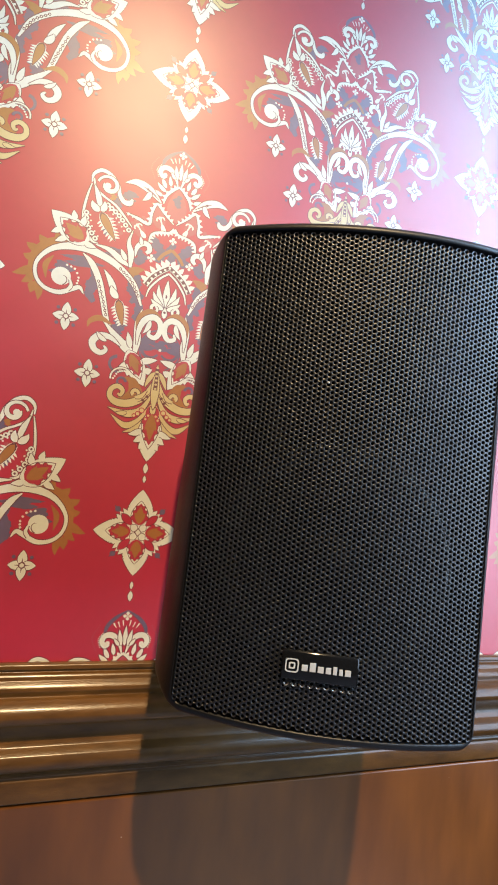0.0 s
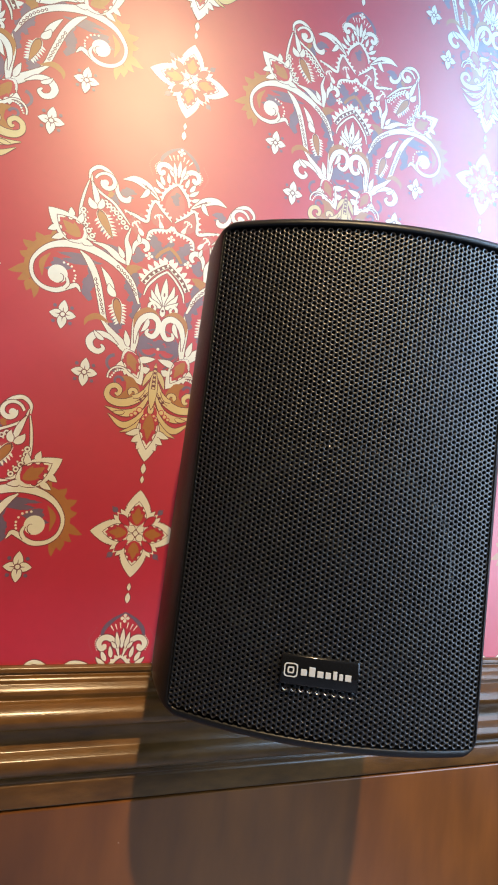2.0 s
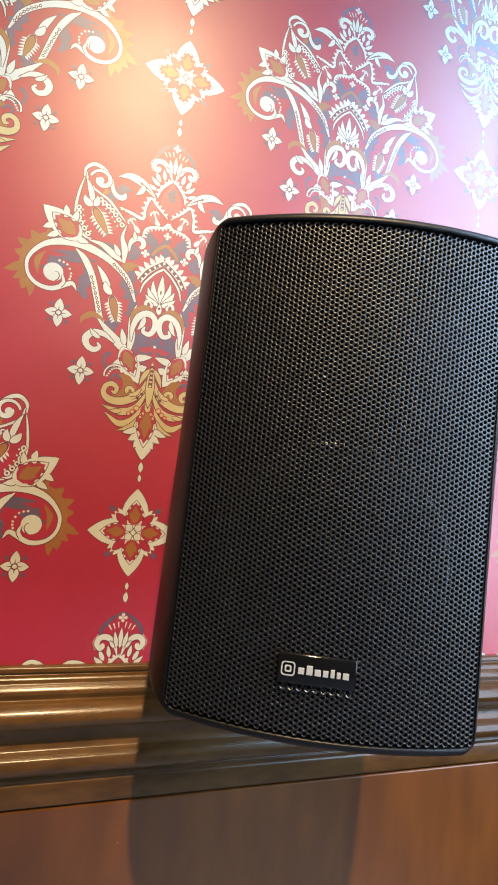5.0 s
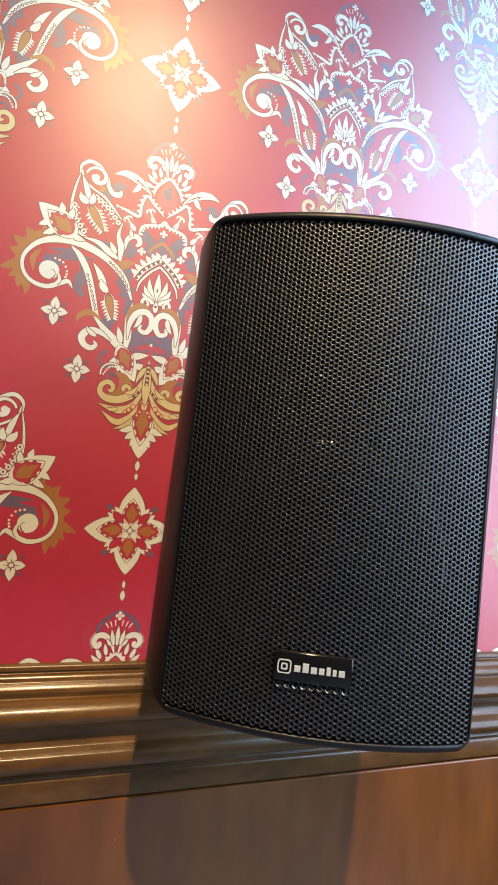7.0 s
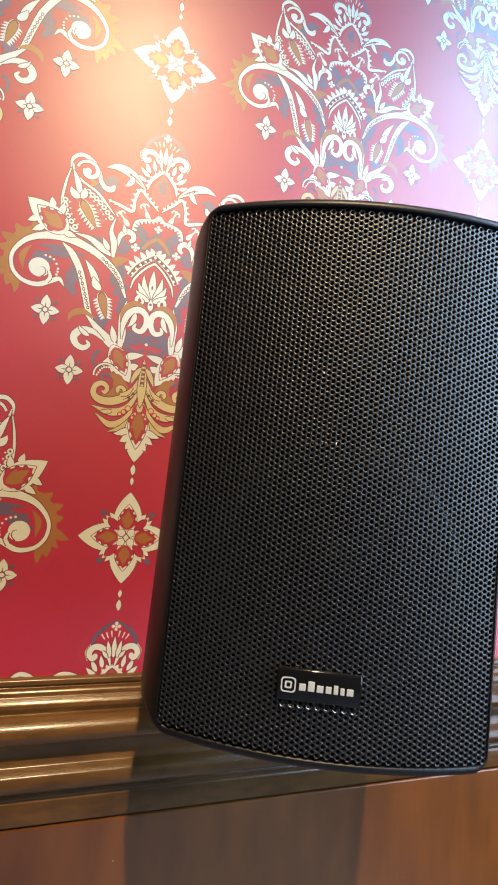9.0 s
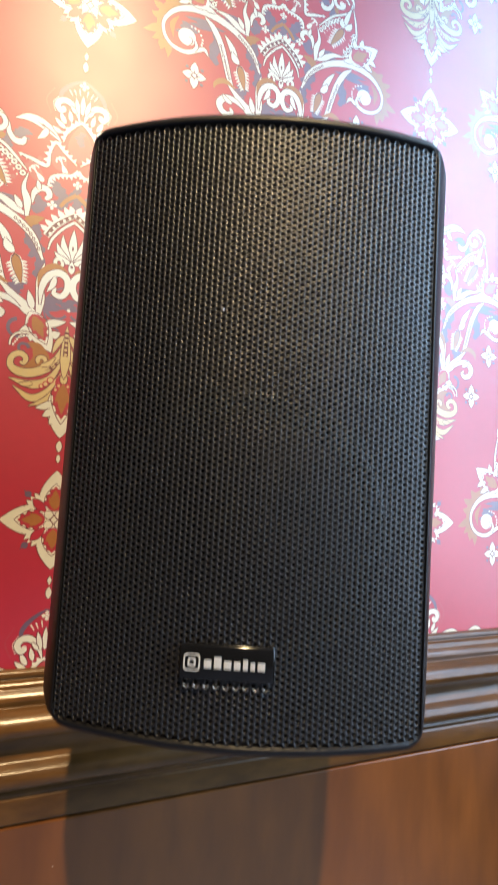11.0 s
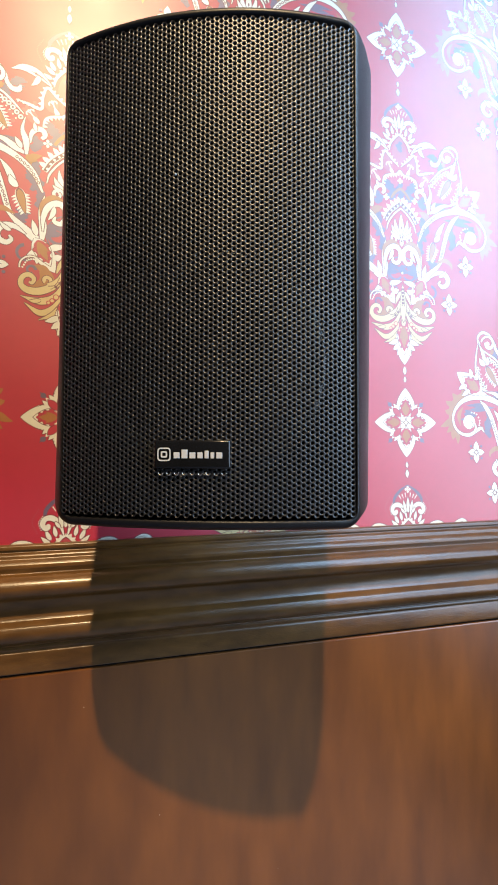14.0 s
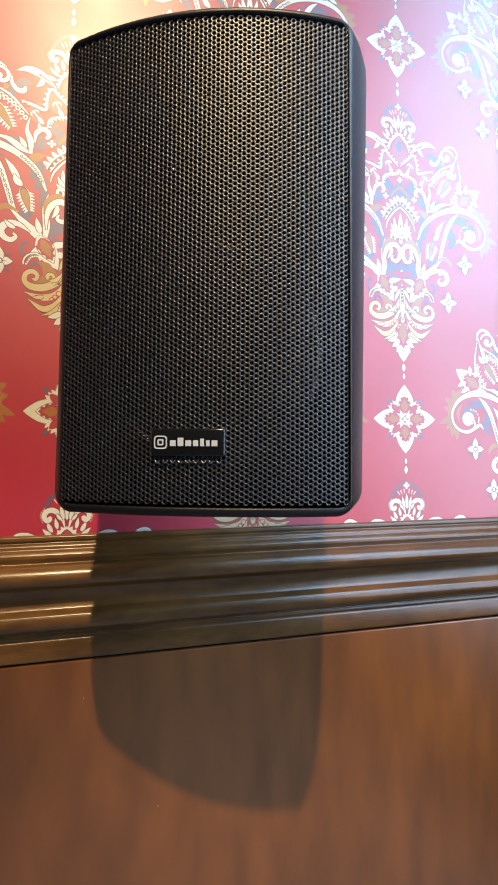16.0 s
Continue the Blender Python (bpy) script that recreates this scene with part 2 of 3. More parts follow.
bmesh.ops.recalc_face_normals(bm, faces=bm.faces)
part("edge_strip", bm, wood_red, panelling, "rounded reddish edge of the panel")

# small door beside the panel, with its ledge and brass knob
side_door = tagged(new("cupboard_door"), "reddish brown stained cupboard door beside the panelling", "door")
side_door.location = (PANEL_END + 0.004, 0, 0.1)
part("door_leaf", box(0, 0.42, -0.004, -0.0005, 0, 1.104, 0.001), wood_red, side_door)
part("top_ledge", box(-0.009, 0.42, -0.016, -0.0005, 1.1105, 1.1225, 0.003), pale_stone, side_door, "small pale grey ledge")
part("hinge_knob", lathe([(0.0001, 0.0), (0.0055, 0.0), (0.006, -0.0016), (0.0032, -0.0032), (0.0028, -0.006), (0.0052, -0.008), (0.0064, -0.0115), (0.0053, -0.015), (0.0025, -0.0168), (0.0001, -0.017)], 24, axis="y", at=(-0.0200, -0.0015, 0.944)), brass, side_door, "small round brass knob", smooth=True)
part("hinge_arm", box(-0.0170, 0.05, -0.0095, -0.0045, 0.9405, 0.9475, 0.002), brass, side_door, "small brass arm")

# ---- loudspeaker ----
SPK, SPK_YAW = (0.0743, -0.1406, 1.4500), -19.4
GW, GH, SAG = 0.1256, 0.2081, 0.0104


def bow(u):
    """Depth of the bowed front, from its edge."""
    return -SAG * (1 - (2 * u / GW) ** 2)


speaker = tagged(new("loudspeaker"), "black moulded wall loudspeaker with a bowed perforated steel grille", "loudspeaker")
speaker.matrix_world = pose(*SPK, 0.28, 0.75, SPK_YAW)


def rounded_outline(hw, hh, r, n=8, side=1):
    """A rounded rectangle with n steps a corner and the same number of points on each side."""
    pts = []
    for k, (cx, cz, a0) in enumerate(((hw - r, hh - r, 0), (-hw + r, hh - r, 90), (-hw + r, -hh + r, 180), (hw - r, -hh + r, 270))):
        for i in range(n + 1):
            a = radians(a0 + 90 * i / n)
            pts.append((cx + r * math.cos(a), cz + r * math.sin(a)))
        a, b = pts[-1], [(-hw + r, hh), (-hw, -hh + r), (hw - r, -hh), (hw, hh - r)][k]
        pts += [(a[0] + (b[0] - a[0]) * i / side, a[1] + (b[1] - a[1]) * i / side) for i in range(1, side)]
    return pts


def loft(rings, cap_first=False, cap_last=True, bm=None):
    bm = bm or bmesh.new()
    vs = [[bm.verts.new(p) for p in ring] for ring in rings]
    for a, b in zip(vs, vs[1:]):
        for i in range(len(a)):
            j = (i + 1) % len(a)
            bm.faces.new((a[i], a[j], b[j], b[i]))
    if cap_first:
        bm.faces.new(vs[0])
    if cap_last:
        bm.faces.new(vs[-1])
    bmesh.ops.recalc_face_normals(bm, faces=bm.faces)
    return bm


def shell_ring(grow_x, grow_z, back, r, follow=1.0, lean=0.0, brow=0.0):
    """One ring of the cabinet: how far it stands out from the grille's edge, how far behind it, its lean to one side towards the foot, and how far its brow juts over the grille."""
    return [(x - lean * (0.3 - z / GH), bow(max(-GW / 2, min(GW / 2, x))) * follow + back - (brow if z > GH / 2 else 0.0), z + min(0.0009, lean * 0.45) * (1 - 2 * z / GH)) for x, z in rounded_outline(GW / 2 + grow_x, GH / 2 + grow_z, r, 8, 24)]


cabinet = part("cabinet", loft([shell_ring(0.0006, 0.0008, 0.006, 0.0045), shell_ring(0.0006, 0.0008, 0.0010, 0.0045, brow=0.0010), shell_ring(0.0008, 0.0014, 0.0006, 0.0050, brow=0.0011), shell_ring(0.0013, 0.0028, 0.0008, 0.0056, brow=0.0010), shell_ring(0.0022, 0.0044, 0.0018, 0.0066, 1.0, 0.0004, 0.0006),
    shell_ring(0.0038, 0.0058, 0.0040, 0.0078, 1.0, 0.001), shell_ring(0.0068, 0.0064, 0.0095, 0.0095, 0.9, 0.0018), shell_ring(0.0104, 0.0064, 0.0190, 0.0105, 0.7, 0.0027), shell_ring(0.0123, 0.0058, 0.0300, 0.0115, 0.5, 0.0036), shell_ring(0.0130, 0.0046, 0.0430, 0.012, 0.25, 0.0042),
    shell_ring(0.0090, 0.0020, 0.0620, 0.012, 0.1, 0.0030), shell_ring(-0.004, -0.004, 0.0780, 0.012, 0), shell_ring(-0.020, -0.010, 0.0860, 0.012, 0)]), black_shell, speaker, smooth=True)
baffle = part("baffle", loft([[(x, 0.0095, z) for x, y, z in shell_ring(0.0006, 0.0010, 0, 0.0045)], [(x, 0.03, z) for x, y, z in shell_ring(0.0006, 0.0010, 0, 0.0045)]], cap_first=True), black_matt, speaker)

# perforated grille: hexagonal cells with a rounded hole each
PV = 0.00216
PC = PV * math.sqrt(3) / 2
verts, faces, shared = [], [], {}
cols, rows = int(GW / PC), int(GH / PV)
BADGE_U, BADGE_V, BW, BH = -0.0032, -0.0782, 0.0308, 0.0115
for c in range(cols):
    u0 = (c - (cols - 1) / 2) * PC
    for r in range(rows):
        v0 = (r - (rows - 1) / 2) * PV + (PV / 2 if c % 2 else 0)
        if v0 > GH / 2 - PV * 0.55:
            continue
        if abs(u0) > GW / 2 - 0.004 and abs(v0) > GH / 2 - 0.004 and math.hypot(abs(u0) - GW / 2 + 0.004, abs(v0) - GH / 2 + 0.004) > 0.0042:
            continue
        if abs(u0 - BADGE_U) < BW / 2 - 0.0002 and abs(v0 - BADGE_V) < BH / 2 - 0.0002:
            continue
        rings = []
        for radius, back in ((0, 0.0), (0.00084, 0.00002), (0.00075, 0.00013), (0.00070, 0.0008)):
            ring = []
            for i in range(12):
                a = math.pi / 6 * i
                rad = radius or (PV / math.sqrt(3) if i % 2 == 0 else PV / 2)
                u, v = u0 + rad * math.cos(a), v0 + rad * math.sin(a)
                key = (round(u, 5), round(v, 5)) if not radius else None
                if key not in shared or key is None:
                    shared[key] = len(verts)
                    verts.append((u, bow(u) + (back or (-0.00006 if i % 2 == 0 else 0.00001)), v))
                ring.append(shared[key])
            rings.append(ring)
        for p, q in zip(rings, rings[1:]):
            for i in range(12):
                n = (i + 1) % 12
                faces.append((p[i], p[n], q[n], q[i]))
me = bpy.data.meshes.new("grille")
me.from_pydata(verts, [], faces)
me.materials.append(black_grille)
me.shade_smooth()
grille = new("grille", me)
grille.parent = speaker
tagged(grille, "fine black perforated steel grille")


def disc_part(name, u, v, prof, material, parent, label=""):
    """A turned part whose axis points out of the front."""
    return part(name, lathe([(r, h - 0.0005 + 0.008) for r, h in prof], 48, axis="y", at=(u, 0, v)), material, parent, label, smooth=True)


woofer = disc_part("woofer", 0, -0.038, [(0.0001, 0.006), (0.012, 0.0045), (0.036, 0.001), (0.040, 0.0), (0.045, 0.0), (0.049, -0.001), (0.053, -0.0015), (0.053, 0.003)], black_cone, speaker, "dark round cone behind the grille")
disc_part("dust_cap", 0, -0.038, [(0.0001, -0.002), (0.008, -0.001), (0.013, 0.003), (0.013, 0.006)], black_cone, woofer)
bm = lathe([(0.043, 0.0075), (0.0455, 0.0048), (0.0485, 0.0040), (0.0515, 0.0050), (0.0535, 0.0080)], 64, axis="y", at=(0, 0, -0.038))
bmesh.ops.delete(bm, geom=[f for f in bm.faces if len(f.verts) > 4], context="FACES_ONLY")
part("surround", bm, rubber, woofer, "glossy black rubber surround", smooth=True)
tweeter = disc_part("tweeter", 0, 0.066, [(0.0001, 0.000), (0.012, -0.001), (0.022, -0.002), (0.026, -0.002), (0.026, 0.003)], black_matt, speaker, "small dome tweeter behind the grille")

# badge: plate, ring mark and a row of bars for the maker's name
badge = part("badge", box(-BW / 2, BW / 2, -0.0014, 0.0006, -BH / 2, BH / 2, 0.0009), badge_black, speaker, "glossy black badge with a white print", smooth=True)
badge.location = (BADGE_U, bow(BADGE_U) - 0.0002, BADGE_V)
bm = bmesh.new()
for s0, s1 in ((0.0027, 0.0022), (0.0013, 0.0007)):
    a = [bm.verts.new((x - 0.0112, -0.0016, z)) for x, z in rounded_outline(s0, s0, s0 * 0.45, 4)]
    b = [bm.verts.new((x - 0.0112, -0.0016, z)) for x, z in rounded_outline(s1, s1, s1 * 0.45, 4)]
    for i in range(len(a)):
        j = (i + 1) % len(a)
        bm.faces.new((a[i], a[j], b[j], b[i]))
part("badge_mark", bm, badge_white, badge, "white rounded square mark")
x = -0.0073
for w, h in ((0.0024, 0.0024), (0.0024, 0.0035), (0.0024, 0.0024), (0.0021, 0.0024), (0.0016, 0.0031), (0.0015, 0.0024), (0.0024, 0.0024)):
    part("bar", box(x, x + w, -0.0017, -0.0013, -0.0016, -0.0016 + h, 0.00015), badge_white, badge, "white bar of print")
    x += w + 0.0008

# row of added arcs that imitate lamp glints on the grille's cut edge
for i in range(9):
    bm = bmesh.new()
    rings = []
    for k in range(9):
        a = math.pi * (1 + k / 8)
        ring = [bm.verts.new(((0.0009 + 0.00046 * math.cos(b)) * math.cos(a), -0.0002 + 0.00046 * math.sin(b), (0.0009 + 0.00046 * math.cos(b)) * math.sin(a))) for b in (0, 1.57, 3.14, 4.71)]
        rings.append(ring)
    for r0, r1 in zip(rings, rings[1:]):
        for n in range(4):
            bm.faces.new((r0[n], r0[(n + 1) % 4], r1[(n + 1) % 4], r1[n]))
    part("edge_glint", bm, glint_steel, badge, "added bright arc, a glint on the grille's cut edge", smooth=True).location = ((i - 4) * 0.0032, -0.0003, -BH / 2 - 0.0016)

# a fleck caught in the grille
bm = bmesh.new()
bmesh.ops.create_icosphere(bm, subdivisions=2, radius=0.0005)
part("fleck", bm, badge_white, speaker, "tiny pale fleck", smooth=True).location = (-0.0113, bow(-0.0113) - 0.0001, 0.0376)

# wall bracket behind the loudspeaker
bracket = tagged(new("wall_bracket"), "black steel wall bracket behind the loudspeaker", "bracket")
bracket.location = (0.103, 0, 1.45)
part("wall_plate", box(-0.02, 0.02, -0.004, 0.0, -0.035, 0.035, 0.001), black_shell, bracket)
part("arm", box(-0.008, 0.008, -0.068, -0.004, -0.012, 0.012, 0.002), black_shell, bracket)

# pendant lamp
spot = tagged(new("pendant_lamp"), "small steel pendant lamp hanging from the ceiling, lit", "lamp")
spot.location = (LAMP[0], LAMP[1], TOP)
drop = TOP - LAMP[2]
part("cord", lathe([(0.003, 0.0), (0.003, -drop + 0.12)], 8), black_matt, spot, smooth=True)
part("shade", lathe([(0.02, -drop + 0.12), (0.05, -drop + 0.09), (0.06, -drop + 0.03), (0.057, -drop + 0.03), (0.047, -drop + 0.088), (0.02, -drop + 0.115)], 32), lamp_metal, spot, smooth=True)

# ---- printed damask of the wallpaper ----
# drawn in millimetres round the middle of a lozenge, mirrored left to right
A, B, ZD = 0.1325, 0.328, 1.400
LINE, MAUVE, ROSE, OCHRE, CREAM, RED, DARK, GOLD = range(8)
PRINTS = [print_line, print_mauve, print_rose, print_ochre, print_cream, paper_red, print_line, print_gold]
PALE = (CREAM, GOLD)


def spline(ctrl, n):
    """Points along a smooth curve through a few knots."""
    p = [Vector((x, z)) for x, z in ctrl]
    if len(p) == 2:
        return [p[0].lerp(p[1], i / n) for i in range(n + 1)]
    p = [p[0] * 2 - p[1]] + p + [p[-1] * 2 - p[-2]]
    out, spans = [], len(p) - 3
    for i in range(n + 1):
        s = min(i / n * spans, spans - 1e-6)
        k, t = int(s), s - int(s)
        a, b, c, d = p[k:k + 4]
        out.append(0.5 * (2 * b + (c - a) * t + (2 * a - 5 * b + 4 * c - d) * t * t + (3 * b - a - 3 * c + d) * t ** 3))
    return out


class Print:
    """Collects flat printed shapes, each a strip along a spine."""

    def __init__(self):
        self.verts, self.faces, self.ink, self.order = [], [], [], 0

    def strip(self, ink, pts, half, mirror=True):
        sides = (1, -1) if mirror else (1,)
        self.order += 1
        lift = -0.00003 - 0.00000025 * self.order
        for s in sides:
            k, n = len(self.verts), len(pts)
            for i, (p, h) in enumerate(zip(pts, half)):
                d = (pts[min(i + 1, n - 1)] - pts[max(i - 1, 0)])
                d = d.normalized() if d.length else Vector((0, 1))
                for e in (h, -h):
                    self.verts.append((s * (p.x - d.y * e) / 1000, lift - (0.0000001 if s < 0 else 0), (p.y + d.x * e) / 1000))
            for i in range(n - 1):
                q = (k + 2 * i, k + 2 * i + 1, k + 2 * i + 3, k + 2 * i + 2)
                self.faces.append(q if s > 0 else q[::-1])
                self.ink.append(ink)

    def ribbon(self, ink, ctrl, widths, n=26, mirror=True, edge=True):
        pts = spline(ctrl, n)
        w = [max(0.0, v.y) * (0.87 if ink in PALE else 1) for v in spline([(i, x) for i, x in enumerate(widths)], n)]
        if edge and ink in PALE:
            self.strip(LINE, pts, [x + 0.5 for x in w], mirror)
        self.strip(ink, pts, w, mirror)

    def leaf(self, ink, base, tip, w, bend=0.0, n=12, mirror=True, edge=True, full=0.75):
        b, t = Vector(base), Vector(tip)
        side = Vector((-(t - b).y, (t - b).x)) * bend
        mid = (b + t) / 2 + side
        pts = [b * (1 - u) ** 2 + mid * 2 * u * (1 - u) + t * u * u for u in (i / n for i in range(n + 1))]
        w = w * 0.9 if ink in PALE else w
        half = [w * math.sin(math.pi * (i / n) ** full) ** 0.85 if 0 < i < n else 0.05 for i in range(n + 1)]
        if edge and ink in PALE:
            self.strip(LINE, pts, [x + 0.5 for x in half], mirror)
        self.strip(ink, pts, half, mirror)

    def dot(self, ink, c, r, mirror=True, n=8, tall=1.0):
        pts = [Vector((c[0], c[1] + r * tall * math.sin(math.pi * (i / n - 0.5)))) for i in range(n + 1)]
        self.strip(ink, pts, [r * math.cos(math.pi * (i / n - 0.5)) for i in range(n + 1)], mirror)

    def curl(self, ink, c, r0, r1, a0, a1, w0, w1, mirror=True, n=30):
        pts, half = [], []
        for i in range(n + 1):
            s = i / n
            a, r = radians(a0 + (a1 - a0) * s), r0 + (r1 - r0) * s
            pts.append(Vector((c[0] + r * math.cos(a), c[1] + r * math.sin(a))))
            half.append(w0 + (w1 - w0) * s)
        if ink in PALE:
            self.strip(LINE, pts, [h + 0.5 for h in half], mirror)
        self.strip(ink, pts, half, mirror)

    def fringe(self, ink, ctrl, count, length, w, side=1, lean=0.0, mirror=True, swell=0.0):
        pts = spline(ctrl, count * 4)
        for i in range(count):
            k = i * 4 + 2
            p, d = pts[k], (pts[k + 1] - pts[k - 1]).normalized()
            nrm = Vector((-d.y, d.x)) * side
            l = length * (1 + swell * math.sin(math.pi * (i + 0.5) / count))
            self.leaf(ink, p - nrm * 0.4, p + nrm * l + d * lean * l, w, n=6, mirror=mirror, edge=False, full=0.6)

    def beads(self, ink, ctrl, count, r, mirror=True, tall=1.0):
        for p in spline(ctrl, count - 1):
            self.dot(ink, p, r, mirror, n=6, tall=tall)

    def rings(self, ctrl, count, r, mirror=True):
        """A chain of little rings on a thin dark line."""
        self.ribbon(DARK, ctrl, [0.25, 0.25], n=10, mirror=mirror)
        self.beads(DARK, ctrl, count, r, mirror, tall=1.15)
        self.beads(CREAM, ctrl, count, r * 0.5, mirror, tall=1.15)

    def scallops(self, ctrl, count, r, mirror=True):
        """A row of cream bumps with a dark eye each."""
        self.beads(LINE, ctrl, count, r + 0.35, mirror)
        self.beads(CREAM, ctrl, count, r, mirror)
        self.beads(LINE, ctrl, count, r * 0.42, mirror)

    def cloud(self, ink, c, rx, rz, n=18, mirror=True):
        """A ragged patch of soft second ink."""
        self.order += 1
        lift = -0.00003 - 0.00000025 * self.order
        for s in (1, -1) if mirror else (1,):
            k = len(self.verts)
            for i in range(n + 1):
                u = 2 * i / n - 1
                x = c[0] + rx * 0.25 * math.sin(4.3 * u + c[1])
                half = rx * math.sqrt(max(0.0, 1 - u * u))
                for e, shift in ((-1, 0.0), (1, 2.0)):
                    w = half * (0.72 + 0.2 * math.sin(8 * u + c[0] + shift) + 0.16 * ((i + (e > 0)) % 2))
                    self.verts.append((s * (x + e * w) / 1000, lift - (0.0000001 if s < 0 else 0), (c[1] + rz * u) / 1000))
            for i in range(n):
                q = (k + 2 * i, k + 2 * i + 1, k + 2 * i + 3, k + 2 * i + 2)
                self.faces.append(q if s > 0 else q[::-1])
                self.ink.append(ink)

    def cross(self, c, r, mirror=True):
        for a in (0, 90, 180, 270):
            self.leaf(CREAM, c, (c[0] + r * math.cos(radians(a)), c[1] + r * math.sin(radians(a))), r * 0.42, n=6, mirror=mirror, edge=False, full=1.5)

    def mesh(self, name):
        me = bpy.data.meshes.new(name)
        me.from_pydata(self.verts, [], self.faces)
        for m in PRINTS:
            me.materials.append(m)
        me.polygons.foreach_set("material_index", self.ink)
        return me


def drop_with_fringe(p, base, tip, w, count, length):
    """An ochre drop inside a cream frilled leaf."""
    b, t = Vector(base), Vector(tip)
    d = (t - b)
    nrm = Vector((-d.y, d.x)).normalized()
    p.leaf(CREAM, base, tip, w + 1.3, edge=False, full=0.62)
    for side in (1, -1):
        edge = [b.lerp(t, s) + nrm * side * (w + 0.7) * math.sin(math.pi * s ** 0.62) ** 0.85 for s in (0.22, 0.45, 0.7, 0.9)]
        p.fringe(CREAM, edge, count, length, 0.85, side, 0.35)
    p.leaf(LINE, base, t, w + 0.45, edge=False, full=0.62)
    b2 = b.lerp(t, 0.06)
    p.strip(OCHRE, *leaf_spine(b2, b.lerp(t, 0.94), w))


def flame(p, base, tip, w, mirror=True):
    """An ochre flame in a lobed red field, with a thin line round it."""
    b, t = Vector(base), Vector(tip)
    nrm = Vector((-(t - b).y, (t - b).x)).normalized()
    p.leaf(LINE, b, t, w + 1.15, mirror=mirror, full=0.7, n=14)
    p.leaf(CREAM, b, b.lerp(t, 0.97), (w + 0.75) / 0.9, mirror=mirror, full=0.7, edge=False, n=14)
    p.leaf(RED, b, b.lerp(t, 0.88), w, mirror=mirror, full=0.7, n=14)
    for u, reach, r in ((0.28, 0.92, 0.3), (0.52, 0.72, 0.26), (0.72, 0.42, 0.2)):
        for side in (1, -1):
            p.dot(LINE, b.lerp(t, u) + nrm * side * w * reach, w * r + 0.25, mirror)
            p.dot(RED, b.lerp(t, u) + nrm * side * w * reach * 0.94, w * r, mirror)
    p.leaf(OCHRE, b.lerp(t, 0.06), b.lerp(t, 0.76), w * 0.55, mirror=mirror, full=0.75)
    for side in (1, -1):
        p.leaf(OCHRE, b.lerp(t, 0.14), b.lerp(t, 0.5) + nrm * side * w * 0.72, w * 0.3, mirror=mirror)


def leaf_spine(b, t, w, n=10):
    return [b.lerp(t, i / n) for i in range(n + 1)], [w * math.sin(math.pi * (i / n) ** 0.62) ** 0.85 if 0 < i < n else 0.0 for i in range(n + 1)]


def tulip(p, base, tip):
    """A small bud with two curled stamens."""
    b, t = Vector(base), Vector(tip)
    d = t - b
    nrm = Vector((-d.y, d.x)).normalized()
    p.leaf(CREAM, b, b.lerp(t, 0.72), 1.75, full=0.7, edge=False)
    p.leaf(CREAM, b.lerp(t, 0.6), t, 0.6, edge=False)
    for side in (1, -1):
        p.ribbon(CREAM, [b.lerp(t, 0.85), t + nrm * side * 1.2 + d * 0.12, t + nrm * side * 2.7, t + nrm * side * 2.5 - d * 0.12], [0.3, 0.5, 0.6, 0.4], n=10, edge=False)
    p.dot(CREAM, b.lerp(t, 1.12), 0.8)


